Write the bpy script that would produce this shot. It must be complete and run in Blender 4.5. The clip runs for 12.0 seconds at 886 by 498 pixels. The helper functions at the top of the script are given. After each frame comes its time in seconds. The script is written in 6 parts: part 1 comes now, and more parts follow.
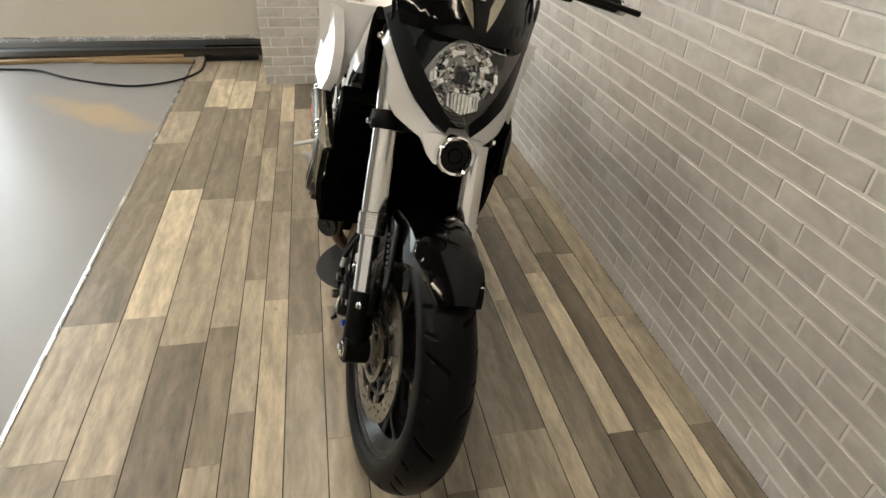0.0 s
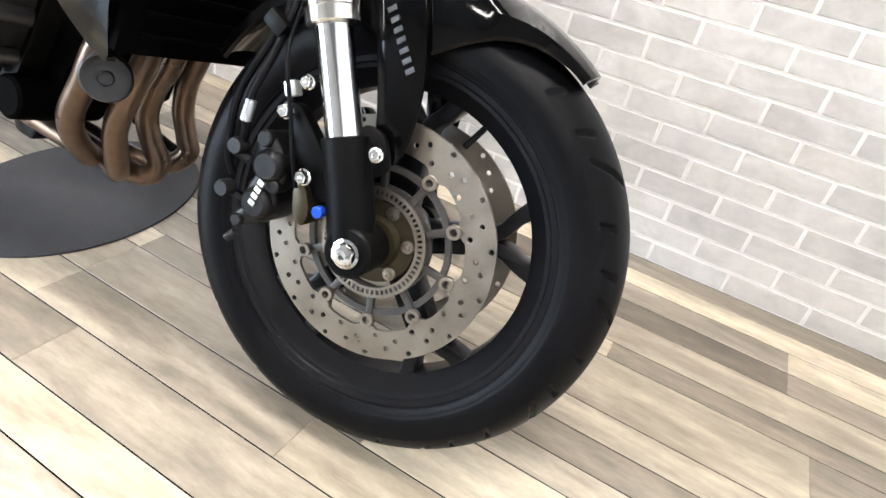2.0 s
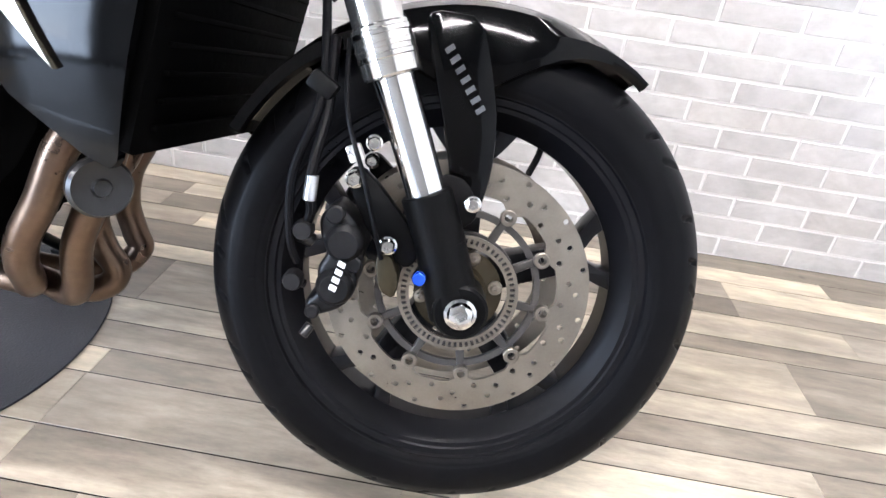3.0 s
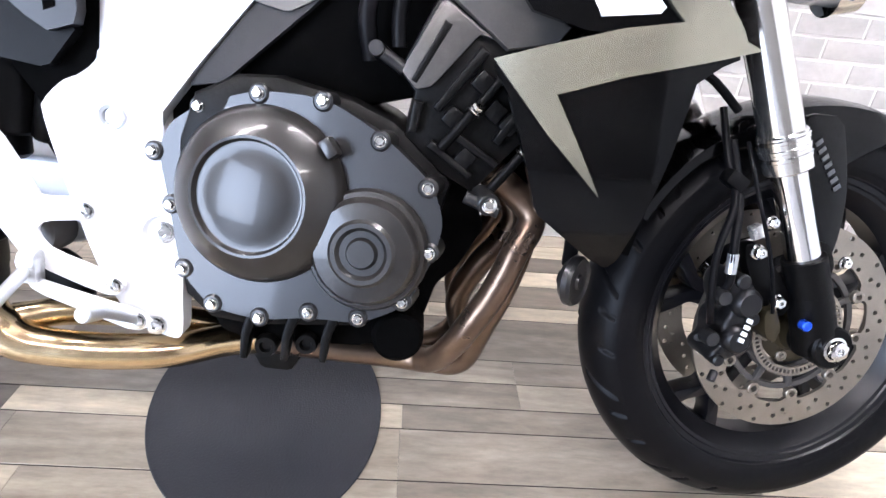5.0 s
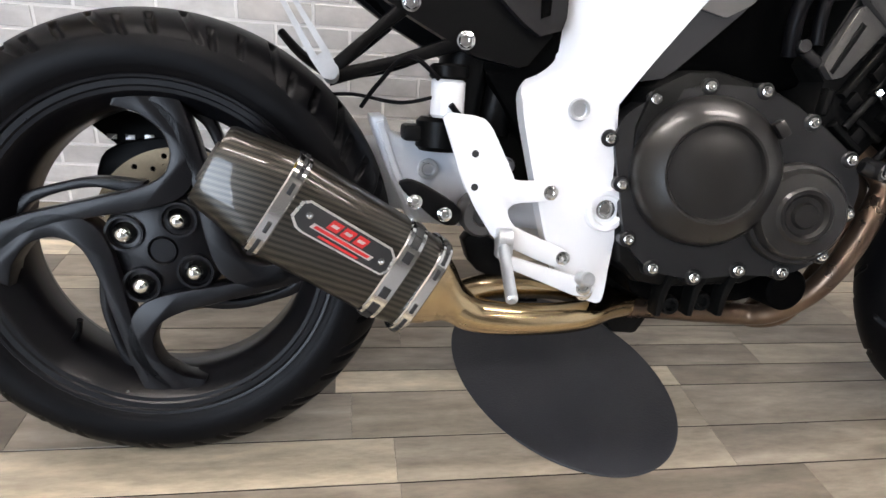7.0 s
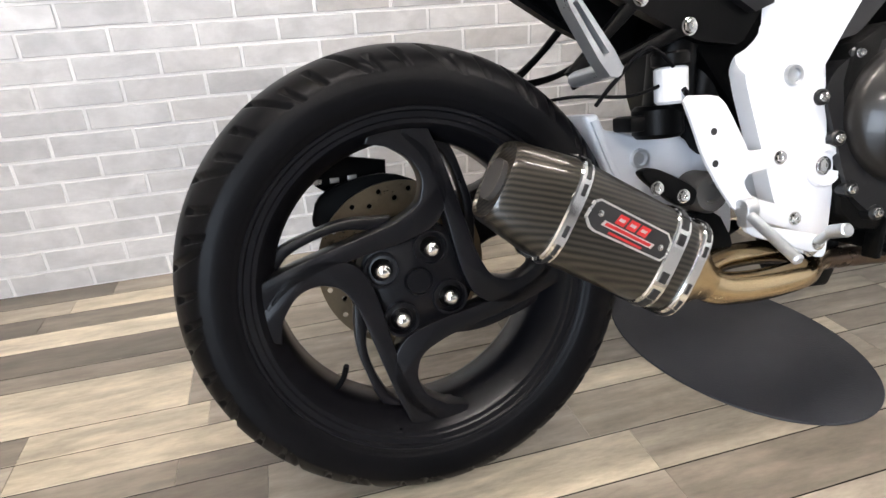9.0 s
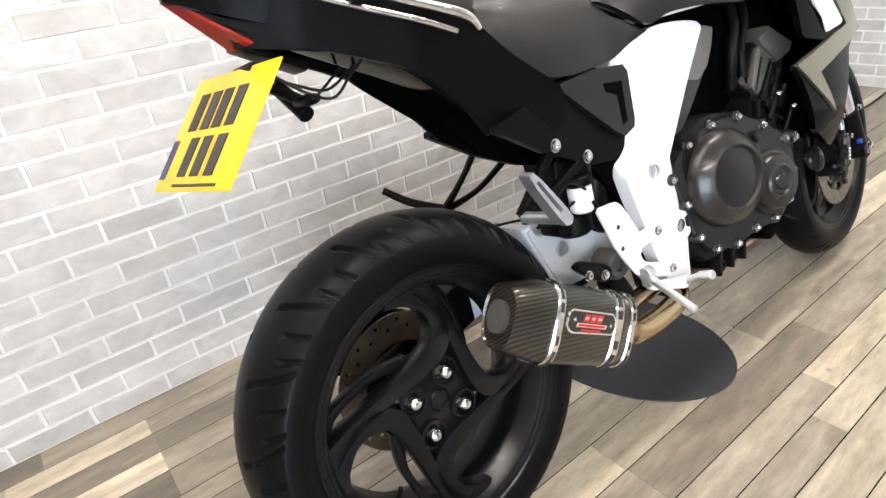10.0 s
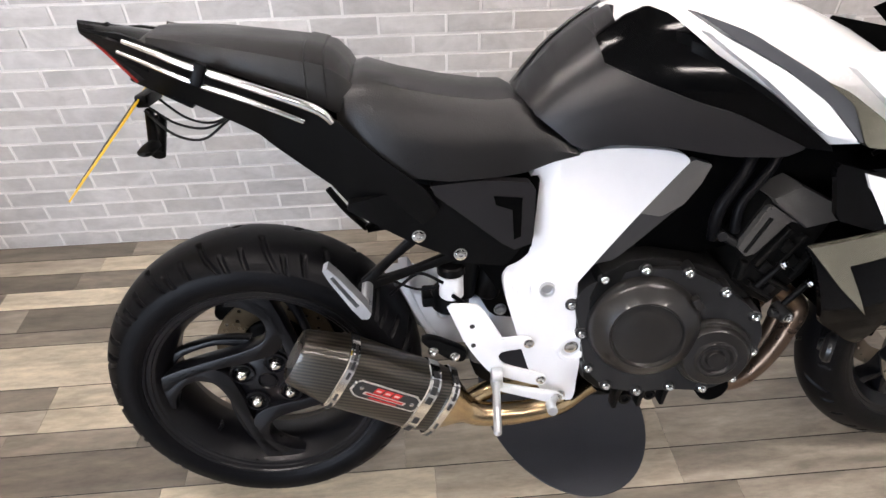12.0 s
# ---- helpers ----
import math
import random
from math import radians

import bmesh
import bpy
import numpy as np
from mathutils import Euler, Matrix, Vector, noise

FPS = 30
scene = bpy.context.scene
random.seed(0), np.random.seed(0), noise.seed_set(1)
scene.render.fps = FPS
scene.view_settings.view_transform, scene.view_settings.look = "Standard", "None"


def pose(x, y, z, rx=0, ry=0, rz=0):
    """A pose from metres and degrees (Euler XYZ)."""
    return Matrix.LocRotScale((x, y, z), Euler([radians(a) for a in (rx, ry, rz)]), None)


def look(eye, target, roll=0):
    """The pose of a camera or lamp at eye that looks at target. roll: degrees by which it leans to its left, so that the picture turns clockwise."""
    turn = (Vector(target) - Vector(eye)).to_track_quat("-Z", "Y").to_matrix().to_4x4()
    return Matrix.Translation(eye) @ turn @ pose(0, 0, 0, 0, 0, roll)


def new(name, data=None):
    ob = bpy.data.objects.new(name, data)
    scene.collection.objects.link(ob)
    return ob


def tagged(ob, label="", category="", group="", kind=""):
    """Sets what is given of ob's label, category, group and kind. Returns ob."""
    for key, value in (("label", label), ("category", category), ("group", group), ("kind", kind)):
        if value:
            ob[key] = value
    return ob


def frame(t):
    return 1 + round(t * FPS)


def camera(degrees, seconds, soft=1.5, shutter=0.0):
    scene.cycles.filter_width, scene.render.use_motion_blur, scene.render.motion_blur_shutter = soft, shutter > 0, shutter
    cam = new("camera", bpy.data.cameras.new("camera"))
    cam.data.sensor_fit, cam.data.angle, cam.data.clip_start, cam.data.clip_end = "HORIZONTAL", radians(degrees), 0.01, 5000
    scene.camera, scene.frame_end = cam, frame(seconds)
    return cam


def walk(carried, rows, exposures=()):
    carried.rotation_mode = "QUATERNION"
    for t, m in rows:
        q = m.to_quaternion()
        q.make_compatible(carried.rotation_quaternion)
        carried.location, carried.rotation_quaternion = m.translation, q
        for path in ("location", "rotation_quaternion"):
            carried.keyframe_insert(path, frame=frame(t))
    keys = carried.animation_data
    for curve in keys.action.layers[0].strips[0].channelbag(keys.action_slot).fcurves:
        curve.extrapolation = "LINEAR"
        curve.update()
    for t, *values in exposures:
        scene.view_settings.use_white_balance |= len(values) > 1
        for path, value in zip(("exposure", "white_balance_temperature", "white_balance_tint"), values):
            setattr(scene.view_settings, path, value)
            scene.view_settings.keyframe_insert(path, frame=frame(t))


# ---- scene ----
cam = camera(73.4, 12.0)
PATH = [
    (0, (2.414, -0.147, 1.214), (0.786, 0.212, 0.109), 2.4),
    (0.5, (2.237, -0.283, 1.085), (0.713, 0.338, -0.052), 5.4),
    (1, (1.982, -0.398, 0.854), (0.796, 0.765, -0.26), 13.8),
    (1.5, (1.854, -0.517, 0.75), (0.921, 0.869, -0.349), 17.9),
    (2, (1.763, -0.619, 0.708), (1.123, 0.957, -0.344), 13.4),
    (2.5, (1.591, -0.644, 0.665), (1.276, 1.033, -0.379), 11.7),
    (2.7, (1.532, -0.647, 0.671), (1.367, 0.995, -0.261), 11.5),
    (4.3, (1.094, -0.755, 0.765), (1.159, 0.911, -0.146), 3.1),
    (4.5, (1.025, -0.736, 0.766), (1.101, 1.022, -0.185), 4.3),
    (5, (0.877, -0.759, 0.771), (1.018, 0.996, -0.178), 6.2),
    (5.5, (0.71, -0.843, 0.8), (0.974, 0.945, -0.055), 7.1),
    (6, (0.546, -0.849, 0.809), (0.916, 0.914, -0.06), 6.9),
    (6.5, (0.368, -0.829, 0.8), (0.737, 0.91, -0.117), 7.0),
    (6.7, (0.299, -0.827, 0.764), (0.636, 0.82, -0.12), 7.0),
    (8.3, (0.112, -0.825, 0.684), (0.365, 0.916, -0.035), -1.0),
    (8.5, (0.04, -0.817, 0.685), (0.296, 0.996, -0.12), -1.7),
    (9, (-0.146, -0.768, 0.7), (0.312, 0.984, -0.149), -2.8),
    (9.5, (-0.32, -0.738, 0.768), (0.491, 0.876, -0.091), -1.6),
    (10, (-0.392, -0.711, 0.995), (0.608, 0.746, 0.059), -7.8),
    (10.5, (-0.317, -0.71, 1.183), (0.571, 0.67, 0.039), -4.5),
    (11, (-0.116, -0.743, 1.259), (0.382, 0.697, -0.037), -2.3),
    (11.5, (0.115, -0.829, 1.299), (0.423, 0.68, 0.023), 1.0),
    (12, (0.3, -0.824, 1.309), (0.412, 0.674, -0.011), -0.6),
]
EXPOSURES = [(0, -0.25, 7700, 10), (0.5, 0.45, 7500, 10), (1.0, 1.0, 7150, 10), (1.5, 1.24, 6700, 11), (2.5, 1.36, 6200, 14), (4.5, 1.42, 5850, 22), (5.0, 1.28, 6000, 20), (5.5, 0.86, 6300, 18), (6.5, 0.36, 6500, 16), (8.5, 0.24, 6600, 15), (9, 0.48, 6600, 15), (9.5, 0.60, 6700, 13), (10, 0.68, 6700, 13), (10.5, 0.52, 6700, 14), (12, 0.20, 6550, 18)]
walk(cam, [(t, look(eye, target, roll)) for t, eye, target, roll in PATH], EXPOSURES)
WINDOW_POWER, LAMP_GLOW = 130.0, 84.0
LAMPS = [(-0.6, -0.25), (1.6, -0.25), (-0.6, -2.3), (1.6, -2.3)]

# ---------------------------------------------------------------- light
world = bpy.data.worlds.new("world")
scene.world = world
world.use_nodes = True
_sky = world.node_tree.nodes.new("ShaderNodeTexSky")
_sky.sky_type, _sky.sun_disc = "NISHITA", False
_sky.sun_elevation, _sky.sun_rotation = radians(38), radians(200)
world.node_tree.links.new(_sky.outputs[0], world.node_tree.nodes["Background"].inputs[0])
world.node_tree.nodes["Background"].inputs[1].default_value = 0.12


def area_light(name, m, sx, sy, power, color, label):
    data = bpy.data.lights.new(name, "AREA")
    data.shape, data.size, data.size_y, data.energy, data.color = "RECTANGLE", sx, sy, power, color
    ob = new(name, data)
    ob.matrix_world = m
    return tagged(ob, label, "light", kind="structure")


area_light("doorway_daylight", look((-2.2, -3.35, 1.2), (0.5, -1.6, 0.9)), 1.9, 2.1, WINDOW_POWER, (0.70, 0.85, 1.0), "daylight coming in through the open doorway")


# ---------------------------------------------------------------- materials


def mat(name, c1, c2=None, rough=0.5, metal=0.0, scale=8.0, fine=90.0, bump=0.0, coat=0.0, spread=0.5, rvar=0.12, stretch=(1, 1, 1), spec=0.5):
    """Two-scale noise colour, roughness and relief on object coordinates."""
    m = bpy.data.materials.new(name)
    m.use_nodes = True
    nt = m.node_tree
    b = nt.nodes["Principled BSDF"]
    c2 = c2 or tuple(min(1, v * 0.8) for v in c1)
    tc = nt.nodes.new("ShaderNodeTexCoord")
    mp = nt.nodes.new("ShaderNodeMapping")
    mp.inputs["Scale"].default_value = stretch
    nt.links.new(tc.outputs["Object"], mp.inputs[0])
    big, small = nt.nodes.new("ShaderNodeTexNoise"), nt.nodes.new("ShaderNodeTexNoise")
    big.inputs["Scale"].default_value, small.inputs["Scale"].default_value = scale, fine
    big.inputs["Detail"].default_value, small.inputs["Detail"].default_value = 5, 3
    for n in (big, small):
        nt.links.new(mp.outputs[0], n.inputs["Vector"])
    mix = nt.nodes.new("ShaderNodeMath")
    mix.operation = "MULTIPLY_ADD"
    mix.inputs[1].default_value, mix.inputs[2].default_value = 0.35, 0.0
    nt.links.new(small.outputs[0], mix.inputs[0])
    add = nt.nodes.new("ShaderNodeMath")
    add.operation = "MULTIPLY_ADD"
    add.inputs[1].default_value = 0.65
    nt.links.new(big.outputs[0], add.inputs[0])
    nt.links.new(mix.outputs[0], add.inputs[2])
    ramp = nt.nodes.new("ShaderNodeValToRGB")
    ramp.color_ramp.elements[0].position, ramp.color_ramp.elements[1].position = 0.5 - spread / 2, 0.5 + spread / 2
    ramp.color_ramp.elements[0].color, ramp.color_ramp.elements[1].color = (*c2, 1), (*c1, 1)
    nt.links.new(add.outputs[0], ramp.inputs[0])
    nt.links.new(ramp.outputs[0], b.inputs["Base Color"])
    rr = nt.nodes.new("ShaderNodeMapRange")
    rr.inputs["From Min"].default_value, rr.inputs["From Max"].default_value = 0.3, 0.7
    rr.inputs["To Min"].default_value, rr.inputs["To Max"].default_value = max(0.02, rough - rvar), min(1, rough + rvar)
    nt.links.new(add.outputs[0], rr.inputs[0])
    nt.links.new(rr.outputs[0], b.inputs["Roughness"])
    b.inputs["Metallic"].default_value = metal
    b.inputs["Coat Weight"].default_value = coat
    b.inputs["Coat Roughness"].default_value = 0.06
    b.inputs["Specular IOR Level"].default_value = spec
    if bump:
        bn = nt.nodes.new("ShaderNodeBump")
        bn.inputs["Strength"].default_value, bn.inputs["Distance"].default_value = bump, 0.002
        nt.links.new(small.outputs[0], bn.inputs["Height"])
        nt.links.new(bn.outputs[0], b.inputs["Normal"])
    return m


def rand_node(nt):
    """A number from 0 to 1 for each object or loose island."""
    oi, ge = nt.nodes.new("ShaderNodeObjectInfo"), nt.nodes.new("ShaderNodeNewGeometry")
    a = nt.nodes.new("ShaderNodeMath")
    a.operation = "ADD"
    nt.links.new(oi.outputs["Random"], a.inputs[0])
    nt.links.new(ge.outputs["Random Per Island"], a.inputs[1])
    f = nt.nodes.new("ShaderNodeMath")
    f.operation = "FRACT"
    nt.links.new(a.outputs[0], f.inputs[0])
    return f.outputs[0], ge.outputs["Position"]


def piece_mat(name, stops, rough, stretch, big, fine, contrast, bump, spec=0.5, blot=0.25, figure=False):
    """Planks and bricks: one tone for each piece, with grain in world space shifted from piece to piece."""
    m = bpy.data.materials.new(name)
    m.use_nodes = True
    nt = m.node_tree
    b = nt.nodes["Principled BSDF"]
    rnd, pos = rand_node(nt)
    ramp = nt.nodes.new("ShaderNodeValToRGB")
    els = ramp.color_ramp.elements
    while len(els) < len(stops):
        els.new(0.5)
    for e, (p, c) in zip(els, stops):
        e.position, e.color = p, (*c, 1)
    nt.links.new(rnd, ramp.inputs[0])
    mp = nt.nodes.new("ShaderNodeVectorMath")
    mp.operation = "MULTIPLY"
    mp.inputs[1].default_value = stretch
    nt.links.new(pos, mp.inputs[0])
    sh = nt.nodes.new("ShaderNodeVectorMath")
    sh.operation = "SCALE"
    sh.inputs[0].default_value = (37.0, 91.0, 53.0)
    nt.links.new(rnd, sh.inputs["Scale"])
    ad = nt.nodes.new("ShaderNodeVectorMath")
    nt.links.new(mp.outputs[0], ad.inputs[0])
    nt.links.new(sh.outputs[0], ad.inputs[1])
    n1, n2 = nt.nodes.new("ShaderNodeTexNoise"), nt.nodes.new("ShaderNodeTexNoise")
    n1.inputs["Scale"].default_value, n2.inputs["Scale"].default_value = big, fine
    n1.inputs["Detail"].default_value, n2.inputs["Detail"].default_value = 6, 8
    n1.inputs["Distortion"].default_value = 1.2
    n2.inputs["Roughness"].default_value = 0.7
    for n in (n1, n2):
        nt.links.new(ad.outputs[0], n.inputs["Vector"])
    r1, r2 = nt.nodes.new("ShaderNodeMapRange"), nt.nodes.new("ShaderNodeMapRange")
    for r, n, k in ((r1, n1, blot), (r2, n2, contrast)):
        r.inputs["From Min"].default_value, r.inputs["From Max"].default_value = 0.3, 0.7
        r.inputs["To Min"].default_value, r.inputs["To Max"].default_value = 1 - k, 1 + k
        nt.links.new(n.outputs[0], r.inputs[0])
    mu = nt.nodes.new("ShaderNodeMath")
    mu.operation = "MULTIPLY"
    nt.links.new(r1.outputs[0], mu.inputs[0])
    nt.links.new(r2.outputs[0], mu.inputs[1])
    sc = nt.nodes.new("ShaderNodeVectorMath")
    sc.operation = "SCALE"
    nt.links.new(ramp.outputs[0], sc.inputs[0])
    tone = mu.outputs[0]
    if figure:
        # cathedral figure, short dark checks and knots
        wv = nt.nodes.new("ShaderNodeTexWave")
        wv.bands_direction = "Y"
        wv.inputs["Scale"].default_value, wv.inputs["Distortion"].default_value = 0.55, 14.0
        wv.inputs["Detail"].default_value, wv.inputs["Detail Scale"].default_value = 4.0, 0.7
        nt.links.new(ad.outputs[0], wv.inputs["Vector"])
        kn = nt.nodes.new("ShaderNodeTexVoronoi")
        kn.inputs["Scale"].default_value = 4.2
        ks = nt.nodes.new("ShaderNodeVectorMath")
        ks.operation = "ADD"
        nt.links.new(pos, ks.inputs[0])
        nt.links.new(sh.outputs[0], ks.inputs[1])
        nt.links.new(ks.outputs[0], kn.inputs["Vector"])
        for src, lo, hi, a, b2 in ((wv.outputs["Fac"], 0.0, 1.0, 0.88, 1.06), (kn.outputs["Distance"], 0.010, 0.045, 0.5, 1.0)):
            r3 = nt.nodes.new("ShaderNodeMapRange")
            r3.inputs["From Min"].default_value, r3.inputs["From Max"].default_value = lo, hi
            r3.inputs["To Min"].default_value, r3.inputs["To Max"].default_value = a, b2
            nt.links.new(src, r3.inputs[0])
            m3 = nt.nodes.new("ShaderNodeMath")
            m3.operation = "MULTIPLY"
            nt.links.new(tone, m3.inputs[0])
            nt.links.new(r3.outputs[0], m3.inputs[1])
            tone = m3.outputs[0]
    nt.links.new(tone, sc.inputs["Scale"])
    nt.links.new(sc.outputs[0], b.inputs["Base Color"])
    rr = nt.nodes.new("ShaderNodeMapRange")
    rr.inputs["To Min"].default_value, rr.inputs["To Max"].default_value = rough - 0.1, rough + 0.12
    nt.links.new(n2.outputs[0], rr.inputs[0])
    nt.links.new(rr.outputs[0], b.inputs["Roughness"])
    b.inputs["Specular IOR Level"].default_value = spec
    bn = nt.nodes.new("ShaderNodeBump")
    bn.inputs["Strength"].default_value, bn.inputs["Distance"].default_value = bump, 0.001
    nt.links.new(n2.outputs[0], bn.inputs["Height"])
    nt.links.new(bn.outputs[0], b.inputs["Normal"])
    return m


def weave_mat(name):
    """Carbon-fibre twill under clear lacquer."""
    m = bpy.data.materials.new(name)
    m.use_nodes = True
    nt = m.node_tree
    b = nt.nodes["Principled BSDF"]
    tc = nt.nodes.new("ShaderNodeTexCoord")
    mp = nt.nodes.new("ShaderNodeMapping")
    mp.inputs["Rotation"].default_value = (0, radians(28), 0)
    nt.links.new(tc.outputs["Object"], mp.inputs[0])
    w1, w2 = nt.nodes.new("ShaderNodeTexWave"), nt.nodes.new("ShaderNodeTexWave")
    for w, d, sc in ((w1, "DIAGONAL", 62), (w2, "Z", 130)):
        w.bands_direction = d
        w.inputs["Scale"].default_value, w.inputs["Distortion"].default_value = sc, 0.6
        nt.links.new(mp.outputs[0], w.inputs["Vector"])
    ch = nt.nodes.new("ShaderNodeMath")
    ch.operation = "MULTIPLY_ADD"
    ch.inputs[1].default_value = 0.7
    sm = nt.nodes.new("ShaderNodeMath")
    sm.operation = "MULTIPLY"
    sm.inputs[1].default_value = 0.3
    nt.links.new(w1.outputs["Fac"], ch.inputs[0])
    nt.links.new(w2.outputs["Fac"], sm.inputs[0])
    nt.links.new(sm.outputs[0], ch.inputs[2])
    ramp = nt.nodes.new("ShaderNodeValToRGB")
    ramp.color_ramp.elements[0].color, ramp.color_ramp.elements[1].color = (0.003, 0.0027, 0.0022, 1), (0.060, 0.051, 0.038, 1)
    nt.links.new(ch.outputs[0], ramp.inputs[0])
    nt.links.new(ramp.outputs[0], b.inputs["Base Color"])
    b.inputs["Metallic"].default_value, b.inputs["Roughness"].default_value = 0.6, 0.36
    b.inputs["Coat Weight"].default_value, b.inputs["Coat Roughness"].default_value = 0.55, 0.06
    return m


RUBBER = mat("tyre_rubber", (0.0030, 0.0030, 0.0036), (0.0020, 0.0020, 0.0025), 0.40, scale=5, bump=0.12, rvar=0.05, spec=0.09)
RIM = mat("rim_paint", (0.0042, 0.0042, 0.0052), (0.0030, 0.0030, 0.004), 0.29, scale=10, fine=200, rvar=0.02, spec=0.24)
BLACK = mat("black_plastic", (0.0026, 0.0026, 0.0028), (0.0016, 0.0016, 0.0016), 0.40, fine=300, bump=0.06, spec=0.09)
# near-black: the shade among the inner parts is put into the colour
DEEP = mat("near_black", (0.0012, 0.0012, 0.0012), (0.0008, 0.0008, 0.0008), 0.7, fine=120, bump=0.2, spec=0.02)
GLOSS = mat("gloss_black_paint", (0.0014, 0.0014, 0.0016), (0.0010, 0.0010, 0.0010), 0.09, rvar=0.02, spec=0.17)
MATTE = mat("matte_black_panel", (0.0090, 0.0083, 0.0092), (0.0074, 0.0068, 0.0076), 0.34, fine=500, bump=0.04, rvar=0.03, spec=0.36)
SEATMAT = mat("seat_vinyl", (0.0078, 0.0071, 0.0072), (0.006, 0.0055, 0.0056), 0.38, fine=420, bump=0.25, spec=0.36)
WHITE = mat("white_paint", (0.82, 0.82, 0.81), (0.78, 0.78, 0.78), 0.24, coat=0.6, rvar=0.05, spread=0.9)
FRAMEWHITE = mat("frame_white_paint", (0.78, 0.79, 0.81), (0.72, 0.73, 0.75), 0.34, coat=0.2, rvar=0.06, spread=0.9)
GREYFRAME = mat("frame_grey_paint", (0.062, 0.064, 0.070), (0.05, 0.052, 0.057), 0.4, coat=0.1)
# one spar paint in two tones: shaded below, lit above
SPAR = mat("spar_shaded_tone", (0.034, 0.033, 0.034), (0.026, 0.0255, 0.026), 0.48, 0.1, fine=200, bump=0.05, spec=0.25)
SPARLIT = mat("spar_lit_tone", (0.130, 0.122, 0.115), (0.112, 0.105, 0.099), 0.36, 0.3, coat=0.1)
ALU = mat("cast_aluminium", (0.66, 0.68, 0.70), (0.52, 0.54, 0.56), 0.34, 0.85, scale=14, fine=260, bump=0.12)
CHROME = mat("bright_steel", (0.82, 0.81, 0.79), (0.74, 0.73, 0.70), 0.12, 1.0, rvar=0.05)
STAN = mat("stanchion_chrome", (0.86, 0.86, 0.86), (0.80, 0.80, 0.80), 0.10, 1.0, rvar=0.03)
FORK = mat("satin_fork_tube", (0.84, 0.82, 0.78), (0.76, 0.74, 0.70), 0.14, 0.97, rvar=0.03)
ENGINE = mat("engine_cover_paint", (0.012, 0.0107, 0.0098), (0.011, 0.0098, 0.009), 0.33, 0.15, scale=6, fine=60, rvar=0.0, spec=0.4, coat=0.2)
ENGINE2 = mat("engine_case_paint", (0.020, 0.0195, 0.0205), (0.015, 0.015, 0.0155), 0.33, 0.45, fine=500, bump=0.02, rvar=0.04, spec=0.45, coat=0.2)
CASTGREY = mat("satin_grey_casting", (0.085, 0.079, 0.074), (0.062, 0.058, 0.054), 0.38, 0.3, fine=300, bump=0.06, spec=0.4)
BLOCK = mat("engine_block_paint", (0.0055, 0.0054, 0.0052), (0.0035, 0.0035, 0.0033), 0.42, 0.2, fine=180, bump=0.2, spec=0.12)
CARRIER = mat("disc_carrier_paint", (0.085, 0.080, 0.076), (0.055, 0.052, 0.05), 0.42, 0.5, fine=240)
DISC = mat("brake_disc_steel", (0.33, 0.295, 0.25), (0.24, 0.215, 0.18), 0.38, 0.95, scale=30, fine=400, bump=0.04)
BRONZE = mat("oxidised_carrier", (0.055, 0.043, 0.022), (0.032, 0.026, 0.015), 0.42, 0.6)
BROWNDISC = mat("browned_disc_steel", (0.20, 0.155, 0.10), (0.13, 0.10, 0.065), 0.36, 0.9, scale=20, fine=300)
HEADER = mat("heat_stained_header", (0.20, 0.135, 0.09), (0.08, 0.055, 0.042), 0.34, 0.85, scale=9, fine=60, bump=0.12)
GOLDPIPE = mat("straw_tinted_steel_pipe", (0.66, 0.52, 0.32), (0.46, 0.33, 0.18), 0.2, 1.0, scale=9)
SILVERGREY = mat("champagne_silver_paint", (0.33, 0.31, 0.235), (0.28, 0.262, 0.20), 0.24, 0.8, fine=600, coat=0.3, rvar=0.04)
CARBON = weave_mat("carbon_twill")
RED = mat("red_print", (0.55, 0.02, 0.02), (0.45, 0.02, 0.02), 0.4)
BADGE = mat("badge_plate", (0.78, 0.76, 0.72), (0.66, 0.64, 0.61), 0.3, 0.8)
CALGREY = mat("caliper_grey_paint", (0.009, 0.009, 0.0098), (0.006, 0.006, 0.0068), 0.4, 0.2, fine=240, bump=0.1, spec=0.3)
SILVER = mat("bright_silver_paint", (0.74, 0.74, 0.73), (0.66, 0.66, 0.65), 0.22, 0.35, rvar=0.05, spread=0.9)
SWING = mat("silver_blue_paint", (0.66, 0.69, 0.74), (0.60, 0.63, 0.68), 0.33, 0.15, scale=6, fine=60, rvar=0.03)
TAILRED = mat("red_lens", (0.20, 0.010, 0.006), (0.13, 0.006, 0.005), 0.12, coat=0.4)
YELLOW = mat("yellow_reflective_plate", (0.85, 0.52, 0.012), (0.79, 0.47, 0.01), 0.42, rvar=0.05)
INK = mat("black_print_and_holes", (0.015, 0.015, 0.015), None, 0.5)
BLUEINK = mat("blue_print", (0.03, 0.04, 0.12), None, 0.5)
BLUE = mat("anodised_blue", (0.02, 0.10, 0.75), (0.02, 0.08, 0.6), 0.25, 0.6)
MATRUB = mat("ribbed_mat_rubber", (0.026, 0.028, 0.034), (0.019, 0.020, 0.025), 0.5, scale=9, fine=260, bump=0.5, spec=0.3)
REFL = mat("reflector_facets", (0.95, 0.94, 0.91), (0.90, 0.89, 0.86), 0.05, 1.0, rvar=0.02)
CEIL = mat("unseen_ceiling_grey", (0.16, 0.16, 0.16), (0.13, 0.13, 0.13), 0.8)
ENAMEL = mat("lamp_enamel", (0.8, 0.8, 0.79), (0.75, 0.75, 0.74), 0.4)
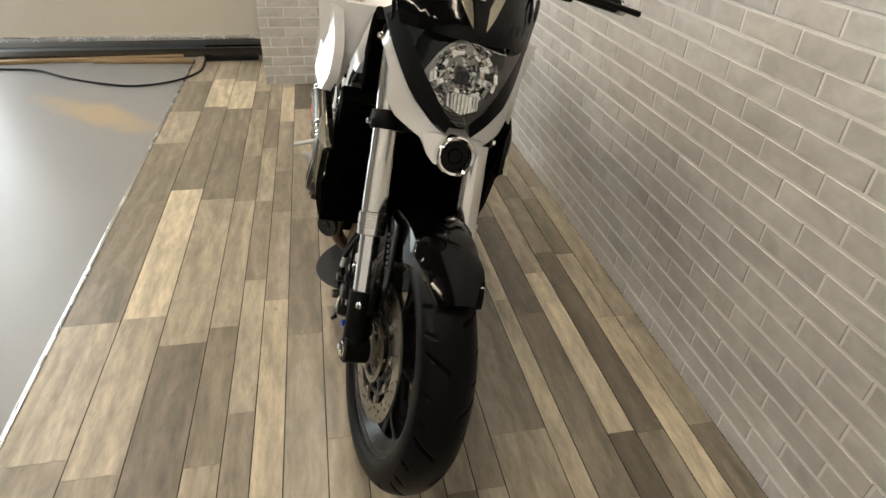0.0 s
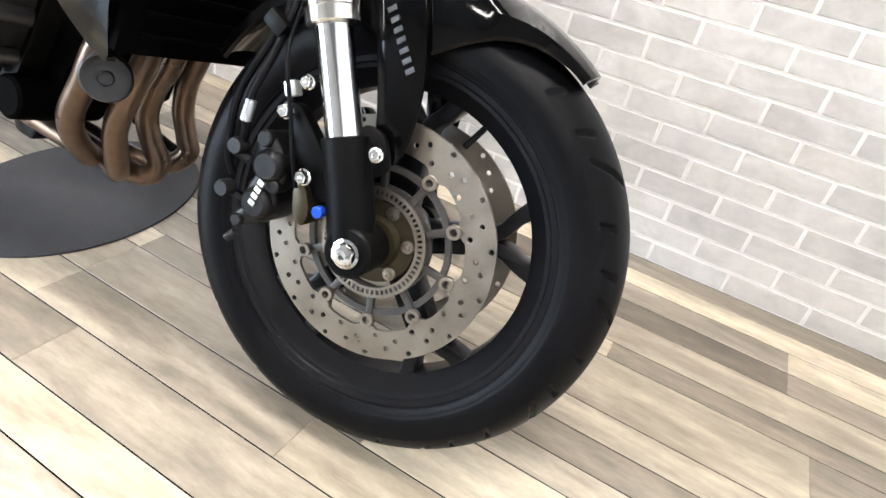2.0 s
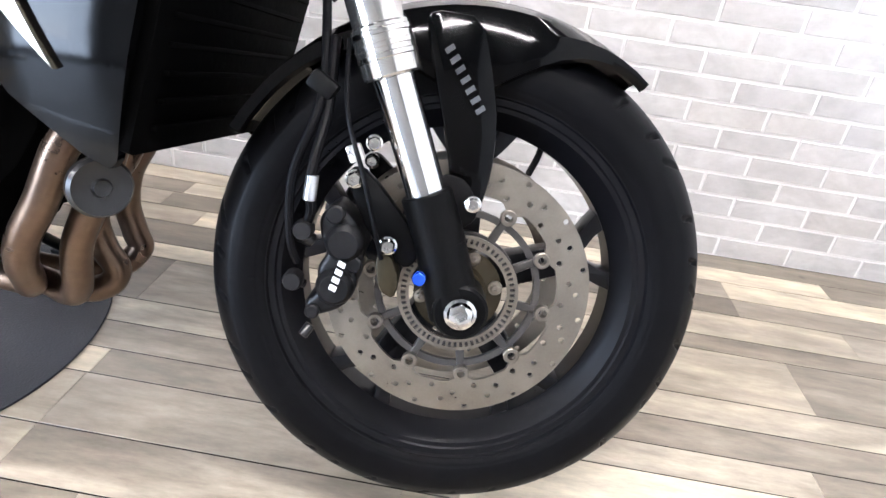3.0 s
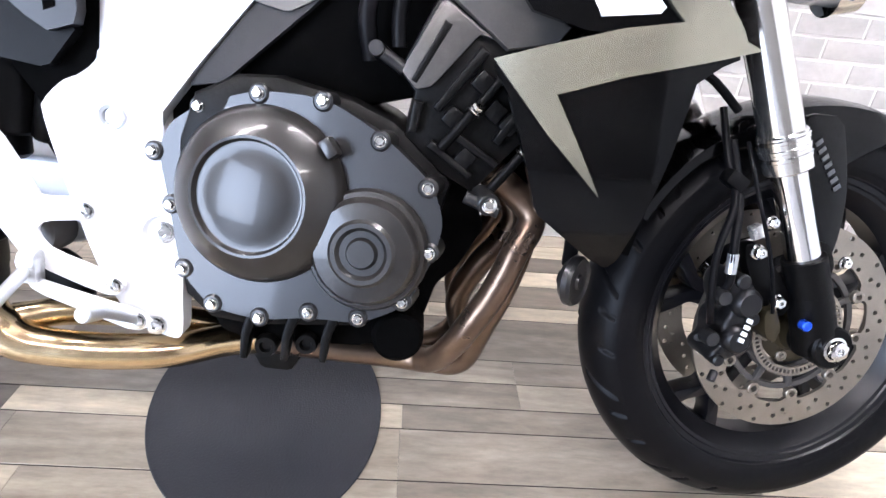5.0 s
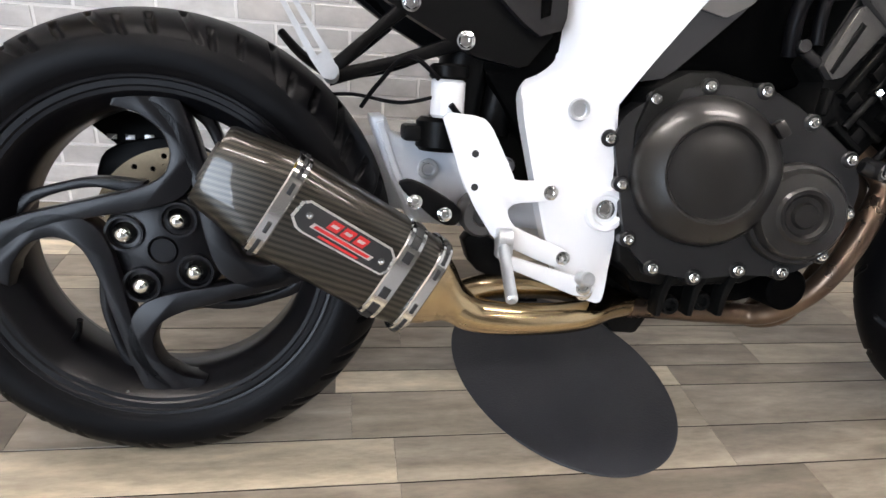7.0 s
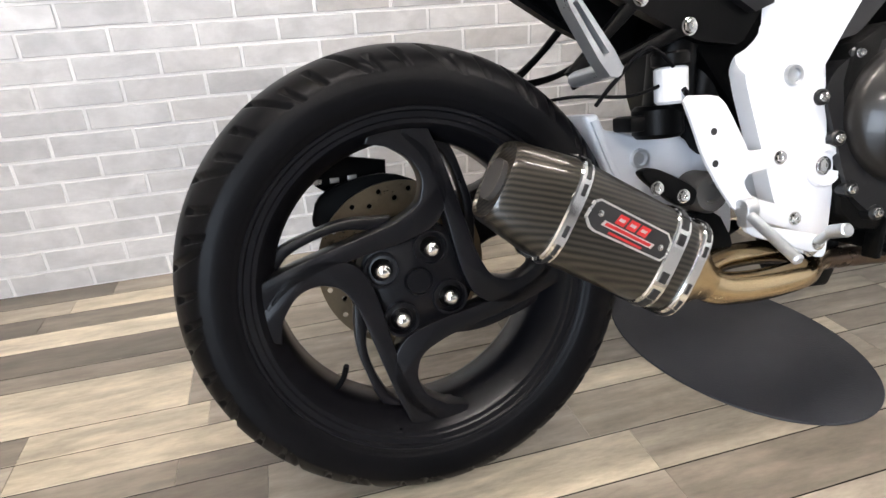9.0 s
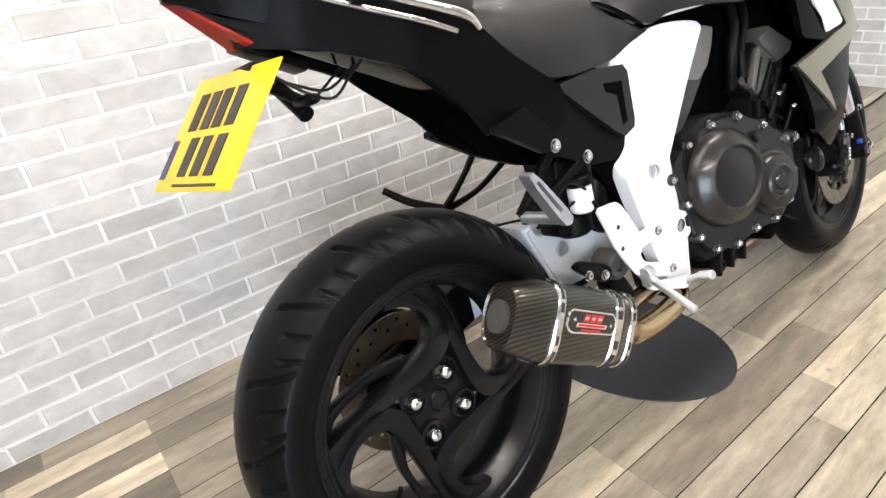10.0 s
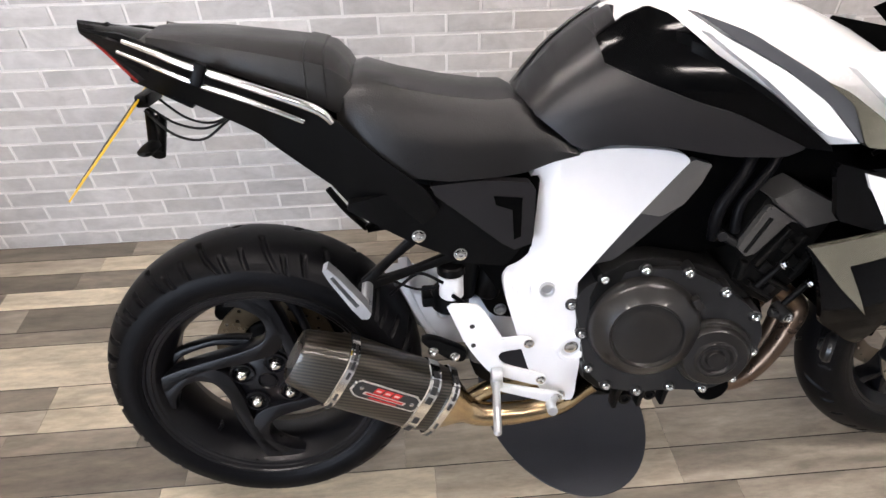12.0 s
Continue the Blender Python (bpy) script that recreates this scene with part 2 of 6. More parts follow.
PLASTER = mat("white_wall_paint", (0.45, 0.44, 0.42), (0.38, 0.37, 0.36), 0.7, scale=3)
DOORWHITE = mat("cream_door_panel", (0.74, 0.70, 0.62), (0.68, 0.64, 0.56), 0.35, scale=3)
CONCRETE = mat("grey_floor_paint", (0.27, 0.275, 0.285), (0.235, 0.235, 0.24), 0.42, scale=1.6, fine=12, bump=0.02, rvar=0.04, spread=0.9)
_nt = CONCRETE.node_tree
_b = _nt.nodes["Principled BSDF"]
_old = _b.inputs["Base Color"].links[0].from_socket
_geo, _map, _ball, _wob, _add, _cut, _mix = [_nt.nodes.new("ShaderNode" + n) for n in ("NewGeometry", "Mapping", "TexGradient", "TexNoise", "Math", "MapRange", "Mix")]
_map.vector_type = "TEXTURE"
_map.inputs["Location"].default_value, _map.inputs["Rotation"].default_value, _map.inputs["Scale"].default_value = (-0.93, -1.33, 0), (0, 0, radians(52)), (0.62, 0.16, 1)
_ball.gradient_type = "SPHERICAL"
_wob.inputs["Scale"].default_value, _wob.inputs["Detail"].default_value = 5.0, 5
_add.operation = "MULTIPLY_ADD"
_add.inputs[1].default_value = 0.9
_cut.inputs["From Min"].default_value, _cut.inputs["From Max"].default_value, _cut.inputs["To Max"].default_value = 0.60, 1.05, 0.6
_mix.data_type = "RGBA"
_nt.links.new(_geo.outputs["Position"], _map.inputs[0])
_nt.links.new(_map.outputs[0], _ball.inputs[0])
_nt.links.new(_geo.outputs["Position"], _wob.inputs["Vector"])
_nt.links.new(_wob.outputs[0], _add.inputs[0])
_nt.links.new(_ball.outputs["Fac"], _add.inputs[2])
_nt.links.new(_add.outputs[0], _cut.inputs[0])
_nt.links.new(_cut.outputs[0], _mix.inputs[0])
_nt.links.new(_old, _mix.inputs[6])
_mix.inputs[7].default_value = (0.46, 0.33, 0.17, 1)
_nt.links.new(_mix.outputs[2], _b.inputs["Base Color"])
DARKGAP = mat("dark_door_strip", (0.05, 0.035, 0.02), (0.02, 0.015, 0.01), 0.7, scale=6)
OAK = mat("worn_oak_sill", (0.38, 0.27, 0.15), (0.22, 0.14, 0.08), 0.6, scale=6, stretch=(6, 1, 1))
TRIM = mat("aluminium_trim", (0.78, 0.78, 0.78), (0.65, 0.65, 0.65), 0.25, 1.0)
CABLE = mat("black_cable", (0.007, 0.007, 0.007), None, 0.5, spec=0.2)
MORTAR = mat("pale_mortar", (0.80, 0.79, 0.78), (0.72, 0.71, 0.70), 0.6, scale=4, fine=120, bump=0.3)
BRICK = piece_mat("grey_brick_face", [(0.0, (0.46, 0.455, 0.45)), (0.35, (0.52, 0.515, 0.51)), (0.7, (0.57, 0.565, 0.56)), (1.0, (0.49, 0.475, 0.46))], 0.36, (1, 1, 1.6), 9, 45, 0.07, 0.25, blot=0.14)
PLANK_TONES = {"d": [(0.0, (0.120, 0.100, 0.078)), (1.0, (0.185, 0.158, 0.124))], "m": [(0.0, (0.195, 0.165, 0.128)), (1.0, (0.285, 0.246, 0.196))], "t": [(0.0, (0.30, 0.256, 0.196)), (1.0, (0.385, 0.334, 0.262))], "p": [(0.0, (0.45, 0.385, 0.285)), (1.0, (0.57, 0.495, 0.375))]}
WOODS = {k: piece_mat(n, PLANK_TONES[k], 0.35, (2.2, 9, 9), 1.5, 7.0, 0.26, 0.3, blot=0.26, figure=True) for k, n in (("d", "dark_plank"), ("m", "grey_brown_plank"), ("t", "tan_plank"), ("p", "pale_plank"))}


def glass_mat(name, tint=(1, 1, 1), rough=0.02):
    m = bpy.data.materials.new(name)
    m.use_nodes = True
    b = m.node_tree.nodes["Principled BSDF"]
    b.inputs["Base Color"].default_value = (*tint, 1)
    b.inputs["Transmission Weight"].default_value, b.inputs["Roughness"].default_value, b.inputs["IOR"].default_value = 1.0, rough, 1.45
    return m


GLASS = glass_mat("clear_glass")
GLOW = bpy.data.materials.new("lit_tube")
GLOW.use_nodes = True
_g = GLOW.node_tree.nodes["Principled BSDF"]
_g.inputs["Emission Color"].default_value, _g.inputs["Emission Strength"].default_value = (1.0, 0.95, 0.88, 1), LAMP_GLOW
DARKWALL = mat("unseen_wall_grey", (0.16, 0.155, 0.15), (0.13, 0.125, 0.12), 0.7, scale=3)

# ---------------------------------------------------------------- mesh helpers


def mesh_of(bm, name, material, angle=35):
    bmesh.ops.recalc_face_normals(bm, faces=bm.faces)
    me = bpy.data.meshes.new(name)
    bm.to_mesh(me)
    bm.free()
    me.polygons.foreach_set("use_smooth", [True] * len(me.polygons))
    me.set_sharp_from_angle(angle=radians(angle))
    for m in material if isinstance(material, (list, tuple)) else [material]:
        me.materials.append(m)
    return me


def part(name, bm, material, parent=None, label="", angle=35):
    ob = new(name, mesh_of(bm, name, material, angle))
    ob.parent = parent
    return tagged(ob, label) if label else ob


def join(*bms):
    out = bms[0]
    for b in bms[1:]:
        me = bpy.data.meshes.new("tmp")
        b.to_mesh(me)
        b.free()
        out.from_mesh(me)
        bpy.data.meshes.remove(me)
    return out


def moved(bm, m):
    bmesh.ops.transform(bm, matrix=m, verts=bm.verts)
    return bm


def box(cx, cy, cz, sx, sy, sz, bev=0.002, rot=None):
    bm = bmesh.new()
    bmesh.ops.create_cube(bm, size=1)
    bmesh.ops.scale(bm, vec=(sx, sy, sz), verts=bm.verts)
    if bev:
        bmesh.ops.bevel(bm, geom=bm.edges[:], offset=min(bev, min(sx, sy, sz) * 0.45), segments=2, profile=0.6, affect="EDGES")
    if rot:
        moved(bm, pose(0, 0, 0, *rot))
    return moved(bm, Matrix.Translation((cx, cy, cz)))


def spline(pts, n=6, closed=False):
    """Catmull-Rom through the points."""
    P = [Vector(p) for p in pts]
    out, N = [], len(P)
    for i in range(N if closed else N - 1):
        if closed:
            a, b, c, d = P[i - 1], P[i], P[(i + 1) % N], P[(i + 2) % N]
        else:
            a, b, c, d = P[max(i - 1, 0)], P[i], P[i + 1], P[min(i + 2, N - 1)]
        for k in range(n):
            t = k / n
            out.append(0.5 * ((2 * b) + (c - a) * t + (2 * a - 5 * b + 4 * c - d) * t * t + (3 * b - a - 3 * c + d) * t ** 3))
    if not closed:
        out.append(P[-1])
    return out


def chaikin(pts, it=2, k=0.2):
    P = [Vector((*p, 0)[:3]) if len(p) == 2 else Vector(p) for p in pts]
    for _ in range(it):
        Q = []
        for i in range(len(P)):
            a, b = P[i], P[(i + 1) % len(P)]
            Q += [a.lerp(b, k), a.lerp(b, 1 - k)]
        P = Q
    return [(p.x, p.y) for p in P]


def tube(pts, r, seg=12, n=6, caps=True, smooth=True):
    P = spline(pts, n) if smooth and len(pts) > 2 else [Vector(p) for p in pts]
    bm = bmesh.new()
    rings, up = [], None
    for i, p in enumerate(P):
        d = (P[min(i + 1, len(P) - 1)] - P[max(i - 1, 0)]).normalized()
        if up is None:
            up = d.orthogonal().normalized()
        up = (up - d * up.dot(d)).normalized()
        side = d.cross(up)
        f = i / (len(P) - 1)
        rr = r if not isinstance(r, (list, tuple)) else float(np.interp(f, np.linspace(0, 1, len(r)), r))
        rings.append([bm.verts.new(p + rr * (math.cos(a) * up + math.sin(a) * side)) for a in (2 * math.pi * k / seg for k in range(seg))])
    for A, B in zip(rings, rings[1:]):
        for k in range(seg):
            bm.faces.new((A[k], A[(k + 1) % seg], B[(k + 1) % seg], B[k]))
    if caps:
        bm.faces.new(rings[0][::-1])
        bm.faces.new(rings[-1])
    return bm


def lathe(profile, seg=64, c=(0, 0, 0), closed=False, a0=0.0, a1=360.0):
    """Turns (radius, y) about the y axis through c; a part turn from a0 to a1 degrees."""
    bm = bmesh.new()
    full = abs(a1 - a0) >= 360
    n = seg if full else seg + 1
    rings = []
    for k in range(n):
        a = radians(a0 + (a1 - a0) * k / seg)
        rings.append([bm.verts.new((c[0] + r * math.cos(a), c[1] + y, c[2] + r * math.sin(a))) for r, y in profile])
    m = len(profile)
    for k in range(seg):
        A, B = rings[k], rings[(k + 1) % n]
        for j in range(m if closed else m - 1):
            bm.faces.new((A[j], A[(j + 1) % m], B[(j + 1) % m], B[j]))
    if not full and closed:
        bm.faces.new(rings[0])
        bm.faces.new(rings[-1][::-1])
    bmesh.ops.remove_doubles(bm, verts=bm.verts, dist=1e-5)
    return bm


def prism(pts, y0, y1, bev=0.003, seg=2):
    """An outline in x and z, drawn out from y0 to y1, with rounded rims."""
    bm = bmesh.new()
    vs = [bm.verts.new((x, y0, z)) for x, z in pts]
    f = bm.faces.new(vs)
    r = bmesh.ops.extrude_face_region(bm, geom=[f])
    bmesh.ops.translate(bm, vec=(0, y1 - y0, 0), verts=[v for v in r["geom"] if isinstance(v, bmesh.types.BMVert)])
    if bev:
        es = [e for e in bm.edges if abs(e.verts[0].co.y - e.verts[1].co.y) < 1e-6]
        bmesh.ops.bevel(bm, geom=es, offset=bev, segments=seg, profile=0.5, affect="EDGES", clamp_overlap=True)
    return bm


def panel(pts, yfun, thick=0.004, cuts=4, sign=-1):
    """A curved sheet: an outline in x and z laid on y = yfun(x, z), with its own thickness and rolled rim."""
    bm = bmesh.new()
    f = bm.faces.new([bm.verts.new((x, 0, z)) for x, z in pts])
    bmesh.ops.triangulate(bm, faces=[f], quad_method="BEAUTY", ngon_method="BEAUTY")
    for _ in range(cuts):
        long = [e for e in bm.edges if e.calc_length() > 0.02]
        if not long:
            break
        bmesh.ops.subdivide_edges(bm, edges=long, cuts=1, use_grid_fill=False)
        bmesh.ops.triangulate(bm, faces=[q for q in bm.faces if len(q.verts) > 3])
    for v in bm.verts:
        v.co.y = yfun(v.co.x, v.co.z)
    r = bmesh.ops.extrude_face_region(bm, geom=bm.faces[:])
    bmesh.ops.translate(bm, vec=(0, -sign * thick, 0), verts=[v for v in r["geom"] if isinstance(v, bmesh.types.BMVert)])
    return bm


def loft(sections, closed=True, caps=True):
    bm = bmesh.new()
    rings = [[bm.verts.new(p) for p in s] for s in sections]
    n = len(rings[0])
    for A, B in zip(rings, rings[1:]):
        for k in range(n if closed else n - 1):
            bm.faces.new((A[k], A[(k + 1) % n], B[(k + 1) % n], B[k]))
    if caps and closed:
        bm.faces.new(rings[0][::-1])
        bm.faces.new(rings[-1])
    bmesh.ops.remove_doubles(bm, verts=bm.verts, dist=1e-6)
    return bm


def mirrored(bm):
    moved(bm, Matrix.Diagonal((1, -1, 1, 1)))
    bmesh.ops.reverse_faces(bm, faces=bm.faces)
    return bm


def cyl(a, b, r, seg=20, bev=0.001, r2=None):
    """A round bar from a to b with broken edges."""
    a, b = Vector(a), Vector(b)
    L = (b - a).length
    r2 = r if r2 is None else r2
    bev = min(bev, L * 0.4, r * 0.4)
    bm = lathe([(0, 0), (r - bev, 0), (r, bev), (r2, L - bev), (r2 - bev, L), (0, L)], seg)
    q = Vector((0, 1, 0)).rotation_difference((b - a).normalized())
    return moved(bm, Matrix.Translation(a) @ q.to_matrix().to_4x4())


def bolt(c, r=0.008, h=0.006, d=(0, -1, 0)):
    """A flanged hexagon screw head pointing along d."""
    c, d = Vector(c), Vector(d).normalized()
    bm = lathe([(0, 0), (r * 1.25, 0), (r * 1.25, h * 0.25), (r, h * 0.35)], 16)
    hx = lathe([(r * 0.98, h * 0.3), (r * 0.98, h * 0.9), (r * 0.8, h), (r * 0.4, h), (r * 0.35, h * 0.6), (0, h * 0.6)], 6)
    q = Vector((0, 1, 0)).rotation_difference(d)
    return moved(join(bm, hx), Matrix.Translation(c) @ q.to_matrix().to_4x4())


def ring_prism(pts, holes, y0, y1):
    """An outline with round or shaped holes: two skins and the walls between."""
    bm = bmesh.new()
    loops = [pts] + holes
    edges = []
    for lp in loops:
        vs = [bm.verts.new((x, y0, z)) for x, z in lp]
        edges += [bm.edges.new((vs[i], vs[(i + 1) % len(vs)])) for i in range(len(vs))]
    bmesh.ops.triangle_fill(bm, use_beauty=True, use_dissolve=False, edges=edges)
    r = bmesh.ops.extrude_face_region(bm, geom=bm.faces[:])
    bmesh.ops.translate(bm, vec=(0, y1 - y0, 0), verts=[v for v in r["geom"] if isinstance(v, bmesh.types.BMVert)])
    return bm


def circle(cx, cz, r, n=24, ph=0.0):
    return [(cx + r * math.cos(ph + 2 * math.pi * k / n), cz + r * math.sin(ph + 2 * math.pi * k / n)) for k in range(n)]


def thing(name, label, category, m=None, group=""):
    ob = new(name)
    ob.empty_display_size = 0.1
    if m:
        ob.matrix_world = m
    return tagged(ob, label, category, group)

# ---------------------------------------------------------------- the room
WALL_Y, END_X, PILLAR_X, PILLAR_Y, TRIM_Y = 0.790, 3.28, -1.315, -0.48, -0.967
COURSE, BRICK_L, ROOM_Z = 0.0562, 0.185, 2.75


def setting(name, bm, material, label, category):
    return tagged(part(name, bm, material), label, category, kind="structure")


wall_north = setting("wall_north", box((PILLAR_X + END_X) / 2, WALL_Y + 0.104, ROOM_Z / 2, END_X - PILLAR_X + 0.4, 0.2, ROOM_Z, 0), MORTAR, "pale grey brick-faced wall with light mortar joints", "wall")
wall_east = setting("wall_east", box(END_X + 0.104, -1.8, ROOM_Z / 2, 0.2, 5.19, ROOM_Z, 0), MORTAR, "pale grey brick-faced end wall with light mortar joints", "wall")
pillar = setting("wall_pillar", box(PILLAR_X - 0.304, (PILLAR_Y + WALL_Y) / 2, ROOM_Z / 2, 0.6, WALL_Y - PILLAR_Y - 0.008, ROOM_Z, 0), MORTAR, "brick-faced wall return beside the shutter door", "wall")
west = join(box(-2.35, -0.75, ROOM_Z / 2, 0.2, 3.2, ROOM_Z, 0), box(-2.35, -3.375, 2.575, 0.2, 2.05, 0.35, 0), box(-2.35, -4.5, ROOM_Z / 2, 0.2, 0.2, ROOM_Z, 0))
wall_west = setting("wall_west", west, PLASTER, "plain painted wall round the open doorway", "wall")
# unseen ceiling, toned dark to cut fill light and deepen the blacks
ceiling = setting("ceiling", box(0.4, -1.8, ROOM_Z + 0.1, 5.9, 5.5, 0.2, 0), CEIL, "plain unseen ceiling, dark grey to keep reflections dark", "ceiling")

# unseen closing wall, dark so that black panels reflect little
setting("wall_south", box(0.4, -4.6, ROOM_Z / 2, 5.9, 0.2, ROOM_Z, 0), DARKWALL, "plain unseen wall, dark grey to keep reflections dark", "wall")


def ceiling_light(x, y):
    """A twin-tube fitting under the ceiling."""
    fit = tagged(part("ceiling_light", box(x, y, ROOM_Z - 0.03, 1.56, 0.16, 0.05, 0.006), ENAMEL), "white twin-tube strip light on the ceiling", "light", "strip lights")
    for dy in (-0.045, 0.045):
        part("tube", cyl((x - 0.75, y + dy, ROOM_Z - 0.075), (x + 0.75, y + dy, ROOM_Z - 0.075), 0.014, 16), GLOW, fit, "glowing white tube")
    for dx in (-0.765, 0.765):
        part("end_cap", box(x + dx, y, ROOM_Z - 0.072, 0.02, 0.15, 0.05, 0.004), ENAMEL, fit)
    return fit


for lx, ly in LAMPS:
    ceiling_light(lx, ly)
ground = setting("ground", box(-20, -3, -0.115, 60, 60, 0.1, 0), CONCRETE, "grey paved ground outside the doorway", "ground")
floor = setting("floor", box(0.4, -2.74, -0.0275, 5.9, 3.58, 0.05, 0), CONCRETE, "smooth grey painted concrete floor with worn patches", "floor")
floor_wood = setting("floor_wood", box(0.5, (TRIM_Y + WALL_Y) / 2 + 0.05, -0.031, 5.6, WALL_Y - TRIM_Y + 0.1, 0.05, 0), DEEP, "weathered mixed-tone plank floor under the motorcycle", "floor")
setting("floor_trim", box(0.65, TRIM_Y - 0.003, -0.0015, 5.0, 0.014, 0.008, 0.0015), TRIM, "thin aluminium trim strip between planks and concrete", "trim")


# the shutter end of the room
shutter = tagged(part("shutter_door", box(-2.03, -1.42, 1.21, 0.05, 1.84, 2.2, 0.006), DOORWHITE), "cream shutter door panel hanging just above the floor", "door", kind="structure")
part("bottom_rail", box(-2.02, -1.42, 0.118, 0.066, 1.84, 0.03, 0.004), TRIM, shutter)
# dark brown strip along the gap below the shutter
setting("door_threshold", box(-2.02, -1.42, 0.008, 0.12, 1.84, 0.03, 0.004), DARKGAP, "dark brown strip under the shutter door", "threshold")
setting("door_sill", box(-1.90, -1.75, 0.010, 0.05, 1.4, 0.02, 0.003, (0, 0, 3)), OAK, "worn timber sill strip before the shutter", "sill")


def brick_mesh(name, L, axis):
    """A thin brick face with worn, slightly uneven rim, lying on its wall."""
    bm = bmesh.new()
    n, h, d = 0.0034, COURSE, 0.0022
    a = [(n, n), (L - n, n), (L - n, h - n), (n, h - n)]
    back = [bm.verts.new((x, 0.0, z)) for x, z in a]
    front = [bm.verts.new((x + (0.0014 if x < L / 2 else -0.0014), -d, z + (0.0014 if z < h / 2 else -0.0014))) for x, z in a]
    bm.faces.new(front)
    for i in range(4):
        bm.faces.new((back[i], back[(i + 1) % 4], front[(i + 1) % 4], front[i]))
    if axis:
        moved(bm, pose(0, 0, 0, 0, 0, axis))
    return mesh_of(bm, name, BRICK)


def lay_bricks(wall, length, corner, turn, near, limit):
    """Running bond from a corner along the turned x axis; the stretch `near` as bricks of their own, the rest as one sheet."""
    full = brick_mesh("brick", BRICK_L, 0)
    M0 = Matrix.Translation(corner) @ pose(0, 0, 0, 0, 0, turn)
    rest = []
    rng = random.Random(5)
    for k in range(int(ROOM_Z / COURSE)):
        x = corner_shift(corner, turn) - (BRICK_L / 2 if k % 2 else 0)
        while x < length - 0.02:
            a, b = max(x, 0.0), min(x + BRICK_L, length)
            if b - a > 0.03:
                tip = pose(a, rng.uniform(-0.0006, 0.0002), k * COURSE, rng.uniform(-0.5, 0.5), 0, rng.uniform(-0.3, 0.3))
                if near(a, k) and b - a > BRICK_L - 1e-4 and len(wall.children) < limit:
                    ob = new("brick", full)
                    ob.parent, ob.matrix_basis = wall, M0 @ tip
                else:
                    rest.append((M0 @ tip, b - a))
            x += BRICK_L
    verts, faces = [], []
    n, h, d = 0.0034, COURSE, 0.0022
    for m, L in rest:
        i = len(verts)
        a = [(n, n), (L - n, n), (L - n, h - n), (n, h - n)]
        verts += [m @ Vector((x, 0, z)) for x, z in a]
        verts += [m @ Vector((x + (0.0014 if x < L / 2 else -0.0014), -d, z + (0.0014 if z < h / 2 else -0.0014))) for x, z in a]
        faces.append((i + 4, i + 5, i + 6, i + 7))
        faces += [(i + j, i + (j + 1) % 4, i + 4 + (j + 1) % 4, i + 4 + j) for j in range(4)]
    me = bpy.data.meshes.new("bricks")
    me.from_pydata([tuple(v) for v in verts], [], faces)
    me.materials.append(BRICK)
    ob = new("upper_bricks", me)
    ob.parent = wall
    tagged(ob, kind="stuff")


def corner_shift(corner, turn):
    """Where the first joint falls, so that the bond runs on evenly."""
    first = -0.488 - corner[0] if turn == 0 else 0.06
    return first % BRICK_L - BRICK_L


def strip(y0, y1, tones, *joints):
    """One strip of boards between y0 and y1: its joints along x and a tone letter for each board."""
    xs = [-2.2, *joints, END_X - 0.002]
    for p, q, tone in zip(xs, xs[1:], tones):
        g, e = 0.00008, 0.0007
        bm = bmesh.new()
        lo = [bm.verts.new((x, y, -0.0008)) for x, y in ((p + g, y0 + g), (q - g, y0 + g), (q - g, y1 - g), (p + g, y1 - g))]
        hi = [bm.verts.new((x, y, 0.0)) for x, y in ((p + e, y0 + e), (q - e, y0 + e), (q - e, y1 - e), (p + e, y1 - e))]
        bm.faces.new(hi)
        for i in range(4):
            bm.faces.new((lo[i], lo[(i + 1) % 4], hi[(i + 1) % 4], hi[i]))
        part("plank", bm, WOODS[tone], floor_wood)


